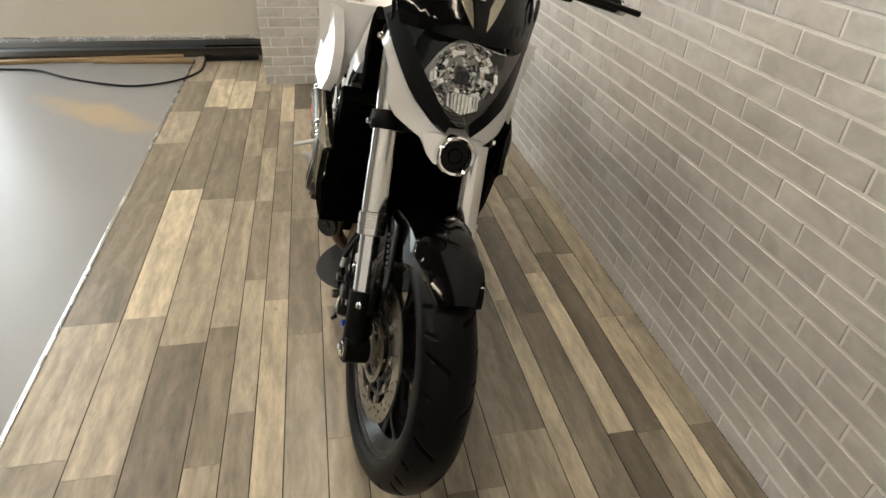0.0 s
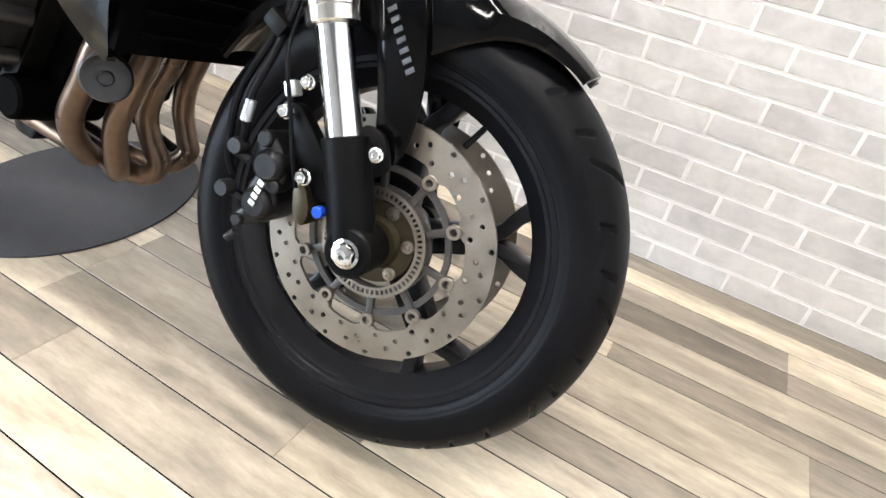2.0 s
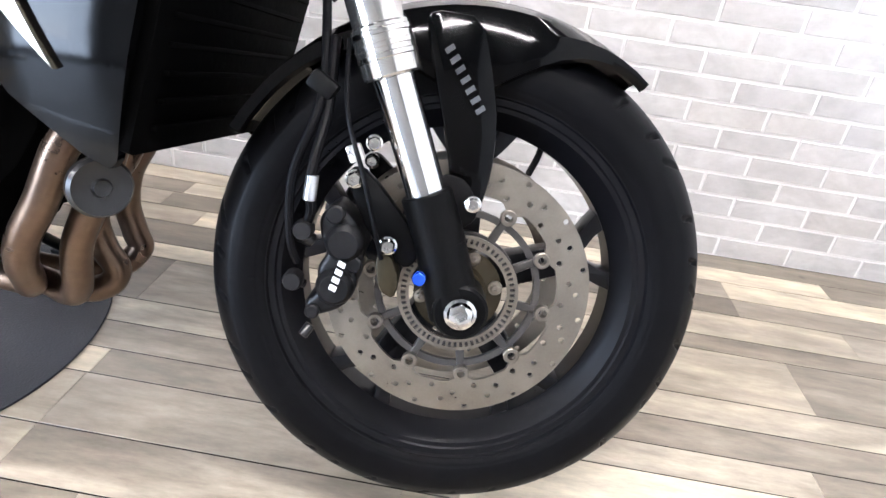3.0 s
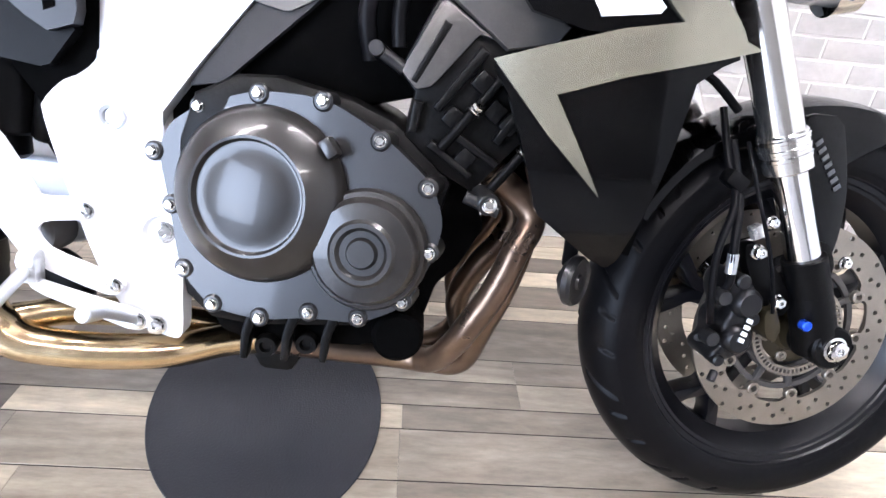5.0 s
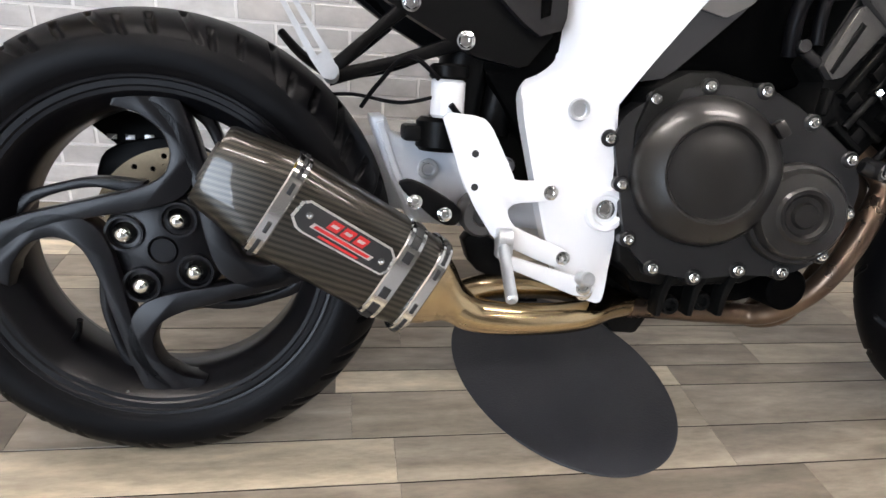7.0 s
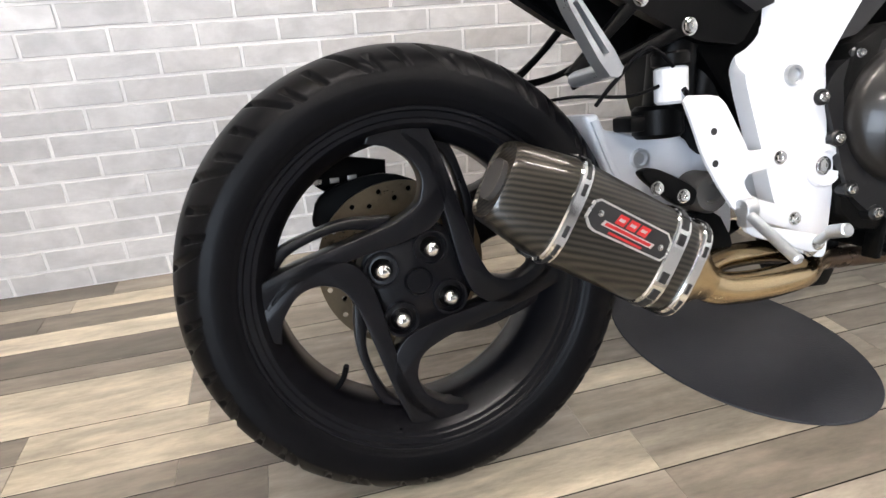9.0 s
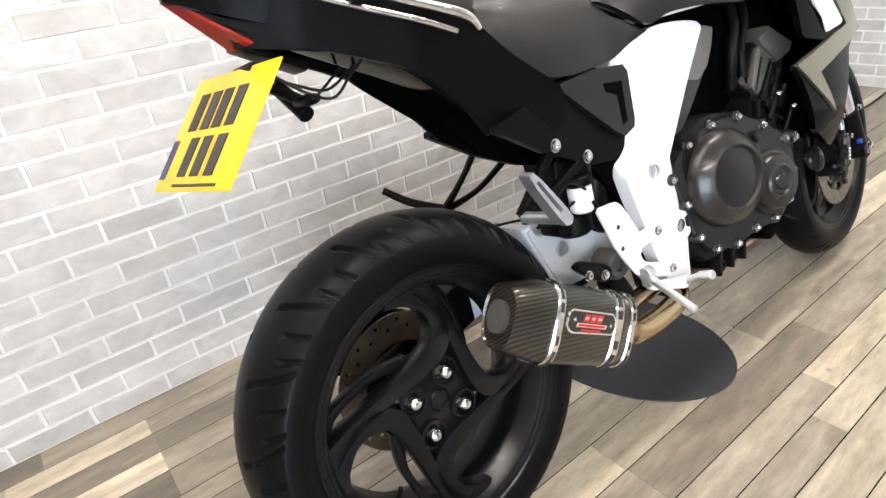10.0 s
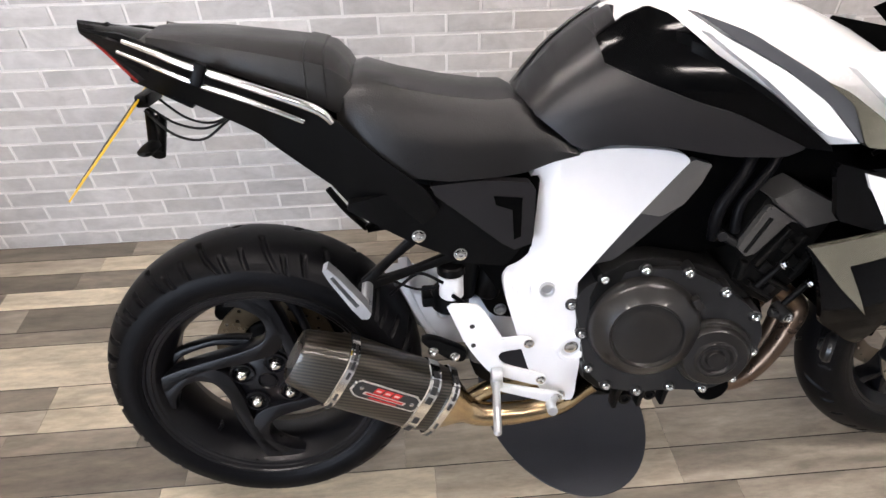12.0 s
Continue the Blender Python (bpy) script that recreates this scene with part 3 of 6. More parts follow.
def lay_planks():
    """Boards of uneven width and length, from the wall out to the trim."""
    strip(0.722, WALL_Y + 0.003, "mdmttm", -1.2, -0.62, 0.19, 1.085, 1.53)
    strip(0.652, 0.720, "mtpmdtpm", -1.1, -0.70, -0.39, 0.30, 0.72, 1.085, 2.35)
    strip(0.575, 0.650, "mdmdmdmp", -1.3, -0.75, -0.39, 0.28, 0.70, 1.53, 2.08)
    strip(0.500, 0.573, "tmpmtpdm", -1.45, -0.95, -0.39, 0.10, 0.82, 1.52, 2.08)
    strip(0.405, 0.498, "tmdmdmtm", -1.2, -0.85, -0.39, 0.42, 1.03, 1.70, 2.30)
    strip(0.350, 0.403, "mpmtppmp", -1.5, -0.95, -0.39, 0.15, 0.95, 1.75, 2.45)
    strip(0.202, 0.348, "mtpmdmtm", -1.3, -0.90, -0.39, 0.24, 0.86, 1.475, 2.12)
    strip(0.132, 0.200, "tmpmtmtm", -1.25, -0.65, -0.35, 0.36, 1.12, 1.62, 2.25)
    strip(0.062, 0.130, "mtpmmtmt", -1.4, -0.65, -0.20, 0.52, 1.12, 1.62, 2.30)
    strip(0.002, 0.060, "tmmdpmtm", -1.15, -0.72, -0.39, 0.232, 0.90, 1.56, 2.05)
    strip(-0.108, 0.000, "mtdmtmpt", -1.5, -0.80, -0.25, 0.26, 0.897, 1.50, 2.15)
    strip(-0.200, -0.110, "tmmptmtp", -1.1, -0.62, -0.30, 0.328, 0.897, 1.42, 2.02)
    strip(-0.303, -0.202, "mdtmdmmt", -1.35, -0.88, -0.28, 0.332, 1.02, 1.66, 2.22)
    strip(-0.378, -0.305, "tpmdmppm", -1.25, -0.70, -0.10, 0.27, 0.84, 1.60, 2.28)
    strip(-0.448, -0.380, "mtmtmtmt", -1.4, -0.89, -0.36, 0.17, 0.72, 1.30, 1.95)
    strip(-0.533, -0.450, "pmtmtmtm", -1.2, -0.89, -0.28, 0.16, 0.95, 1.45, 2.10)
    strip(-0.668, -0.535, "tpmdtdmt", -1.4, -0.92, -0.48, 0.13, 1.01, 1.58, 2.15)
    strip(-0.798, -0.670, "tpmmptmt", -1.45, -0.96, -0.48, 0.03, 0.87, 1.44, 2.05)
    strip(TRIM_Y + 0.006, -0.800, "tmtmmtmt", -1.42, -0.90, -0.475, 0.12, 0.88, 1.38, 1.98)

# ---------------------------------------------------------------- the motorcycle
LEAN, HEADING = 12.8, 0.1
bike = thing("motorcycle", "white and black naked motorcycle leaning on its side stand", "motorcycle", Matrix.Translation((0, -0.0919, 0.0022)) @ pose(0, 0, 0, 0, 0, HEADING) @ pose(0, 0, 0, -LEAN, 0, 0))
FX, FZ, RZ = 1.446, 0.302, 0.315


def tyre(name, parent, c, R, half, rim_r, groove):
    """A round-crowned tyre with sidewall ribs and slanted tread grooves pressed in."""
    prof = []
    ns = 116
    tube_h = R - rim_r
    for j in range(ns + 1):
        a = -1 + 2 * j / ns
        ang = a * radians(118)
        y = half * math.sin(ang) * (1 if abs(ang) < math.pi / 2 else 1)
        r = rim_r + tube_h * (0.30 + 0.70 * math.cos(ang)) if abs(ang) < 1.2 else None
        if r is None:
            f = (abs(ang) - 1.2) / (radians(118) - 1.2)
            r1 = rim_r + tube_h * (0.30 + 0.70 * math.cos(1.2))
            r = r1 + (rim_r - r1) * f
            y = math.copysign(half * math.sin(1.2) * (1 + 0.09 * math.sin(f * math.pi * 0.6)) - half * 0.16 * f * f, a)
        prof.append((r, y, a))
    seg = 1080
    bm = bmesh.new()
    rings = []
    for k in range(seg):
        th = 2 * math.pi * k / seg
        ring = []
        for r, y, a in prof:
            d = 0.0065 * groove(th, a)
            if 0.70 < abs(a) < 0.72 or 0.90 < abs(a) < 0.93:
                d -= 0.0008
            ring.append(bm.verts.new((c[0] + (r - d) * math.cos(th), c[1] + y, c[2] + (r - d) * math.sin(th))))
        rings.append(ring)
    for k in range(seg):
        A, B = rings[k], rings[(k + 1) % seg]
        for j in range(ns):
            bm.faces.new((A[j], A[j + 1], B[j + 1], B[j]))
    return part(name, bm, RUBBER, parent, "black rubber tyre with slanted tread grooves", 50)


def soft(v, w):
    return min(1.0, max(0.0, 2.2 * (1 - abs((v + 0.5) % 1.0 - 0.5) / w)))


def ends(b, lo, hi):
    return min(1.0, max(0.0, (b - lo) / 0.03)) * min(1.0, max(0.0, (hi - b) / 0.03))


def groove_front(th, a):
    n, b = 11, abs(a)
    k = th / (2 * math.pi) * n + (0.5 if a > 0 else 0)
    return max(soft(k - 0.55 * b, 0.030) * ends(b, 0.08, 0.50), soft(k - 0.30 * b + 0.34, 0.026) * ends(b, 0.34, 0.54), soft(k - 0.30 * b + 0.67, 0.026) * ends(b, 0.30, 0.52))


def groove_rear(th, a):
    n, b = 17, abs(a)
    k = th / (2 * math.pi) * n + (0.5 if a > 0 else 0)
    return max(soft(k + 0.7 * b * b + 0.3 * b, 0.055) * ends(b, 0.10, 0.58), soft(k + 0.6 * b * b + 0.36, 0.052) * ends(b, 0.34, 0.60), soft(k + 0.6 * b * b + 0.70, 0.052) * ends(b, 0.28, 0.56))


def ribbon(path, w, y0, y1, bev=0.004, n=6):
    """A flat bar of varying width bent along a path in x and z."""
    P = [Vector((p.x, p.y)) for p in spline([(*p, 0) for p in path], n)]
    L, R = [], []
    for i, p in enumerate(P):
        d = (P[min(i + 1, len(P) - 1)] - P[max(i - 1, 0)]).normalized()
        f = i / (len(P) - 1)
        ww = float(np.interp(f, np.linspace(0, 1, len(w)), w)) / 2
        L.append((p.x - d.y * ww, p.y + d.x * ww))
        R.append((p.x + d.y * ww, p.y - d.x * ww))
    return prism(L + R[::-1], y0, y1, bev)


def wheel_rim(c, rim_r, half):
    """The barrel: flanges, bead seats and the drop centre, as a closed turned section."""
    side = [(rim_r + 0.010, half - 0.014), (rim_r + 0.015, half - 0.006), (rim_r + 0.0155, half), (rim_r + 0.0135, half + 0.0025), (rim_r + 0.010, half + 0.0015), (rim_r + 0.008, half - 0.002), (rim_r + 0.001, half - 0.003), (rim_r - 0.001, half - 0.0055), (rim_r - 0.006, half - 0.0065), (rim_r - 0.010, half - 0.011), (rim_r - 0.021, half * 0.52), (rim_r - 0.027, half * 0.40)]
    p = [(rim_r - 0.012, half * 0.5)] + side + [(r, -y) for r, y in side[::-1]] + [(rim_r - 0.012, -half * 0.5)]
    return lathe(p, 96, c, closed=True)


def rear_wheel():
    c = (0, 0, RZ)
    s = 0.216
    blade = [(-0.97, 0.04), (-0.80, 0.14), (-0.60, 0.21), (-0.36, 0.27), (-0.10, 0.33), (0.08, 0.41), (0.15, 0.53), (0.15, 0.66), (0.08, 0.79), (-0.06, 0.90), (-0.20, 0.96)]
    web = [(0.13, 0.96), (0.28, 0.80), (0.36, 0.60), (0.40, 0.38), (0.36, 0.12)]
    bm = wheel_rim(c, s, 0.078)
    blades = []
    for k in range(4):
        a = radians(90 * k)
        pts = [(c[0] + s * (x * math.cos(a) - z * math.sin(a)), c[2] + s * (x * math.sin(a) + z * math.cos(a))) for x, z in blade]
        blades.append(ribbon(pts, [0.040, 0.026, 0.022, 0.024, 0.029, 0.036, 0.036, 0.032, 0.027, 0.028, 0.040], -0.060, -0.024, 0.004))
        pts = [(c[0] + s * (x * math.cos(a) - z * math.sin(a)), c[2] + s * (x * math.sin(a) + z * math.cos(a))) for x, z in web]
        blades.append(ribbon(pts, [0.036, 0.016, 0.012, 0.014, 0.024], -0.030, -0.006, 0.004))
    hub = lathe([(0, -0.05), (0.016, -0.05), (0.018, -0.054), (0.020, -0.05), (0.072, -0.046), (0.080, -0.04), (0.082, -0.01), (0.06, 0.03), (0, 0.03)], 64, c)
    rim = part("rear_wheel", bm, RIM, bike, "dark painted rear wheel with four curved spokes")
    part("hub", hub, RIM, rim)
    for b in blades:
        part("spoke", b, RIM, rim)
    tyre("tyre", rim, c, 0.3135, 0.090, s + 0.011, groove_rear)
    for x, z in ((0.022, 0.358), (-0.047, 0.338), (-0.029, 0.266), (0.041, 0.286)):
        collar = lathe([(0.024, -0.036), (0.0245, -0.054), (0.021, -0.054), (0.0205, -0.042), (0.0, -0.041)], 28, (x, 0, z))
        part("bolt_well", collar, RIM, rim)
        part("wheel_nut", moved(lathe([(0, -0.0185), (0.005, -0.0178), (0.009, -0.0150), (0.0115, -0.0105), (0.0125, -0.005), (0.0155, -0.001), (0.0155, 0.006), (0, 0.006)], 18), Matrix.Translation((x, -0.048, z))), CHROME, rim, "bright domed wheel nut")
    pts = circle(0, RZ, 0.128, 72)
    inner = [circle(0, RZ, 0.075, 48)[::-1]]
    for k in range(16):
        for r, o in ((0.102, 0), (0.116, 0.5)):
            a = 2 * math.pi * (k + o) / 16
            inner.append(circle(r * math.cos(a), RZ + r * math.sin(a), 0.0042, 8))
    part("brake_disc", ring_prism(pts, inner, 0.062, 0.067), BROWNDISC, rim, "drilled rear brake disc with bronze tint")
    teeth = []
    for k in range(44):
        a = 2 * math.pi * k / 44
        for da, r in ((0.0, 0.098), (0.045, 0.108), (0.085, 0.108)):
            teeth.append((r * math.cos(a + da), RZ + r * math.sin(a + da)))
    part("sprocket", ring_prism(teeth, [circle(0, RZ, 0.05, 32)[::-1]], 0.088, 0.094), DEEP, rim)
    part("valve", tube([(-0.128, -0.035, RZ - 0.135), (-0.118, -0.042, RZ - 0.12), (-0.112, -0.05, RZ - 0.10)], 0.004, 8), RUBBER, rim)


def front_wheel():
    c = (FX, 0, FZ)
    s = 0.216
    bm = wheel_rim(c, s, 0.048)
    spokes = []
    for k in range(5):
        a = radians(72 * k + 20)

        def at(r, o):
            return (c[0] + r * math.cos(a) - o * math.sin(a), c[2] + r * math.sin(a) + o * math.cos(a))
        spokes.append(join(*[ribbon([at(0.03, 0.009 * sg), at(0.11, 0.007 * sg), at(0.148, 0.011 * sg), at(0.172, 0.030 * sg), at(0.198, 0.046 * sg)], [0.026, 0.024, 0.018, 0.019, 0.026], -0.018, 0.018, 0.005) for sg in (1, -1)]))
    rim = part("front_wheel", bm, RIM, bike, "dark painted front wheel with forked spokes")
    part("hub", lathe([(0, -0.055), (0.032, -0.055), (0.036, -0.05), (0.036, 0.05), (0.032, 0.055), (0, 0.055)], 40, c), RIM, rim)
    for b in spokes:
        part("spoke", b, RIM, rim)
    tyre("tyre", rim, c, 0.300, 0.060, s + 0.011, groove_front)
    outer = circle(FX, FZ, 0.155, 96)
    inner = []
    lob = []
    for k in range(120):
        a = 2 * math.pi * k / 120
        b = math.cos(10 * (a - radians(29)))
        lob.append((FX + (0.117 - 0.010 * max(0, b) ** 2) * math.cos(a), FZ + (0.117 - 0.010 * max(0, b) ** 2) * math.sin(a)))
    inner.append(lob[::-1])
    for k in range(60):
        r = (0.123, 0.140, 0.131, 0.149)[k % 4]
        a = 2 * math.pi * k / 60
        inner.append(circle(FX + r * math.cos(a), FZ + r * math.sin(a), 0.0036, 8))
    disc_bm = ring_prism(outer, inner, -0.056, -0.051)
    arms = lathe([(0.060, -0.050), (0.072, -0.050), (0.072, -0.044), (0.060, -0.044)], 48, c, closed=True)
    arms = join(arms, lathe([(0.090, -0.051), (0.098, -0.051), (0.098, -0.045), (0.090, -0.045)], 60, c, closed=True))
    for k in range(10):
        a = radians(29 + 36 * k)
        p, q = (FX + 0.066 * math.cos(a), FZ + 0.066 * math.sin(a)), (FX + 0.104 * math.cos(a), FZ + 0.104 * math.sin(a))
        arms = join(arms, ribbon([p, q], [0.011, 0.009], -0.053, -0.045, 0.002))
    part("brake_disc", disc_bm, DISC, rim, "drilled steel front brake disc")
    part("disc_carrier", arms, CARRIER, rim, "grey cast disc carrier")
    for k in range(10):
        a = radians(29 + 36 * k)
        x, z = FX + 0.1045 * math.cos(a), FZ + 0.1045 * math.sin(a)
        part("bobbin", lathe([(0.0095, -0.052), (0.0095, -0.0585), (0.0085, -0.0595), (0.0050, -0.0595), (0.0045, -0.058), (0.0045, -0.050)], 20, (x, 0, z)), DISC, rim)
    slots = []
    for k in range(60):
        a = 2 * math.pi * k / 60
        slots.append([(FX + r * math.cos(a + o), FZ + r * math.sin(a + o)) for r, o in ((0.0605, -0.028), (0.0665, -0.028), (0.0665, 0.028), (0.0605, 0.028))])
    part("sensor_ring", ring_prism(circle(FX, FZ, 0.0705, 90), [circle(FX, FZ, 0.057, 60)[::-1]] + slots, -0.066, -0.063), DISC, rim, "slotted silver speed sensor ring")
    part("hub_flange", lathe([(0.03, -0.045), (0.050, -0.050), (0.052, -0.056), (0.034, -0.058), (0.030, -0.066), (0.0, -0.066)], 48, c), BRONZE, rim)
    for k in range(6):
        a = radians(60 * k + 14)
        x, z = FX + 0.044 * math.cos(a), FZ + 0.044 * math.sin(a)
        part("flange_bolt", join(cyl((x, -0.050, z), (x, -0.0605, z), 0.0085, 16, 0.001), bolt((x, -0.0605, z), 0.005, 0.004)), DISC, rim)
    part("brake_disc", ring_prism(circle(FX, FZ, 0.155, 72), [circle(FX, FZ, 0.112, 60)[::-1]] + [circle(FX + (0.122, 0.131, 0.140, 0.148)[k % 4] * math.cos(k * math.pi / 20), FZ + (0.122, 0.131, 0.140, 0.148)[k % 4] * math.sin(k * math.pi / 20), 0.0034, 8) for k in range(40)], 0.051, 0.056), DISC, rim)
    part("valve", tube([(FX + 0.075, -0.01, FZ + 0.175), (FX + 0.070, -0.02, FZ + 0.162), (FX + 0.062, -0.03, FZ + 0.145)], 0.004, 8), RUBBER, rim)


# fork: axis from the clamp down to the axle, both legs alike
FORK_TOP, FORK_LOW = Vector((1.226, 0, 0.800)), Vector((1.412, 0, 0.376))
FORK_DIR = (FORK_LOW - FORK_TOP).normalized()


def on_fork(d, y=0.0, fwd=0.0):
    """A place d metres down the fork axis from the top clamp, shifted ahead."""
    return FORK_TOP + FORK_DIR * d + Vector((-FORK_DIR.z, 0, FORK_DIR.x)) * fwd + Vector((0, y, 0))


def fork_leg(sg):
    y = 0.105 * sg
    top = part("fork_leg", join(cyl(on_fork(-0.12, y), on_fork(0.285, y), 0.0265, 28), cyl(on_fork(0.245, y), on_fork(0.295, y), 0.0300, 28, 0.002), cyl(on_fork(0.262, y), on_fork(0.268, y), 0.0308, 28)), FORK, bike, "polished silver upside-down fork tube")
    part("stanchion", cyl(on_fork(0.295, y), on_fork(0.45, y), 0.0215, 28), STAN, top, "chrome fork stanchion")
    for d in (0.25, 0.272):
        ring = lathe([(0.0300, 0), (0.0312, 0.001), (0.0312, 0.005), (0.0300, 0.006)], 28)
        part("fork_ring", moved(ring, Matrix.Translation(on_fork(d, y)) @ Vector((0, 1, 0)).rotation_difference(FORK_DIR).to_matrix().to_4x4()), CHROME, top)
    a, b = on_fork(0.415, y), Vector((FX, y, FZ))
    low = cyl(a, on_fork(0.475, y), 0.0275, 28, 0.002)
    low = join(low, cyl(on_fork(0.465, y), b + Vector((-0.002, 0, -0.012)), 0.0275, 28, 0.003, 0.0295))
    low = join(low, cyl((FX, y - 0.027, FZ), (FX, y + 0.027, FZ), 0.030, 32, 0.003))
    part("axle_clamp", low, BLACK, top, "matt black fork bottom casting")
    part("fender_bracket", prism(chaikin([(FX - 0.01, FZ + 0.135), (FX + 0.008, FZ + 0.098), (FX - 0.02, FZ + 0.075), (FX - 0.05, FZ + 0.10), (FX - 0.04, FZ + 0.14)]), y - 0.012 * sg - 0.004, y - 0.012 * sg + 0.004, 0.001), BLACK, top)
    part("bracket_bolt", bolt((FX - 0.004, y - 0.014, FZ + 0.115), 0.007, 0.008), CHROME, top)
    if sg < 0:
        part("axle_nut", join(bolt((FX, y - 0.027, FZ), 0.014, 0.012), lathe([(0.019, -0.136), (0.019, -0.131), (0, -0.131)], 24, (FX, 0, FZ))), CHROME, top, "bright axle nut")


def caliper(sg):
    y = 0.088 * sg
    body = chaikin([(1.287, 0.382), (1.303, 0.398), (1.321, 0.384), (1.335, 0.365), (1.339, 0.347), (1.330, 0.329), (1.335, 0.313), (1.323, 0.284), (1.286, 0.268), (1.279, 0.286), (1.294, 0.300), (1.289, 0.325), (1.300, 0.343), (1.290, 0.359)], 2, 0.22)
    bm = prism(body, y - 0.030, y + 0.034, 0.009, 3)
    cal = part("brake_caliper", bm, CALGREY, bike, "black front brake caliper with pale plain lettering shape")
    for x, z, r in ((1.316, 0.357, 0.021), (1.311, 0.308, 0.021)):
        part("piston_cap", lathe([(0.0, -0.040), (r * 0.7, -0.040), (r * 0.9, -0.036), (r, -0.028), (r, -0.01), (0, -0.01)], 28, (x, y, z)), CALGREY, cal)
    for x, z, r in ((1.304, 0.386, 0.010), (1.290, 0.278, 0.008), (1.328, 0.336, 0.009)):
        part("caliper_boss", cyl((x, y - 0.036, z), (x, y - 0.01, z), r, 16, 0.002), CALGREY, cal)
    for k in range(4):
        part("caliper_mark", prism([(x + 0.0022 * k, z + 0.0088 * k) for x, z in ((1.306, 0.309), (1.3135, 0.306), (1.3150, 0.3115), (1.3075, 0.3145))], y - 0.0425 if sg < 0 else y + 0.041, y - 0.0405 if sg < 0 else y + 0.043, 0), WHITE, cal)
    for x, z in ((1.319, 0.425), (1.361, 0.360)):
        part("caliper_bolt", bolt((x, y - 0.025, z), 0.008, 0.012), CHROME, cal)
    part("caliper_lug", prism(chaikin([(1.308, 0.432), (1.328, 0.436), (1.40, 0.36), (1.385, 0.33), (1.35, 0.35), (1.318, 0.40)]), y - 0.014, y + 0.006, 0.003), BLACK, cal)
    part("pad_carrier", prism(chaikin([(1.348, 0.345), (1.364, 0.352), (1.378, 0.323), (1.374, 0.300), (1.357, 0.308)], 1), y - 0.026, y + 0.02, 0.003), BRONZE, cal)
    for p, q, r in (((1.276, y - 0.01, 0.30), (1.262, y - 0.02, 0.305), 0.005), ((1.290, y - 0.03, 0.262), (1.283, y - 0.035, 0.250), 0.0055), ((1.281, y - 0.02, 0.352), (1.268, y - 0.028, 0.36), 0.008)):
        part("bleed_nipple", cyl(p, q, r), ENGINE2, cal)
    if sg < 0:
        part("brake_hose", tube([(1.270, y - 0.03, 0.330), (1.262, y - 0.036, 0.353), (1.257, y - 0.036, 0.399), (1.260, y - 0.034, 0.434), (1.271, y - 0.03, 0.470), (1.276, y - 0.02, 0.498), (1.274, y, 0.53), (1.265, y + 0.02, 0.60)], 0.0048, 10), RUBBER, cal)
        part("hose", tube([(1.274, y - 0.032, 0.367), (1.280, y - 0.038, 0.388), (1.277, y - 0.04, 0.410), (1.278, y - 0.036, 0.438), (1.284, y - 0.02, 0.489), (1.280, y + 0.01, 0.56)], 0.0055, 10), RUBBER, cal)
        part("hose_crimp", cyl((1.2775, y - 0.04, 0.398), (1.278, y - 0.038, 0.424), 0.0068, 12), ALU, cal, "bright crimped hose end")
        for bx, bz in ((1.274, 0.367), (1.268, 0.312)):
            part("banjo", lathe([(0.0, -0.046), (0.009, -0.046), (0.0105, -0.042), (0.0105, -0.028), (0, -0.028)], 16, (bx, y, bz)), ENGINE2, cal)
        part("hose_guide", box(1.276, y - 0.014, 0.512, 0.03, 0.022, 0.02, 0.005, (0, 30, 0)), BLACK, cal)
        part("sensor_cable", tube([(1.356, y - 0.03, 0.345), (1.345, y - 0.035, 0.38), (1.328, y - 0.035, 0.43), (1.305, y - 0.03, 0.49), (1.295, y, 0.56)], 0.0026, 8), RUBBER, cal)
        part("connector", box(1.316, y - 0.02, 0.450, 0.016, 0.014, 0.018, 0.003, (0, -25, 0)), BADGE, cal)
        part("caliper_bolt", bolt((1.334, y - 0.02, 0.463), 0.007, 0.010), CHROME, cal)
        part("sensor_clip", cyl((1.398, y - 0.035, 0.333), (1.398, y - 0.046, 0.333), 0.007), BLUE, cal, "blue anodised sensor clip")


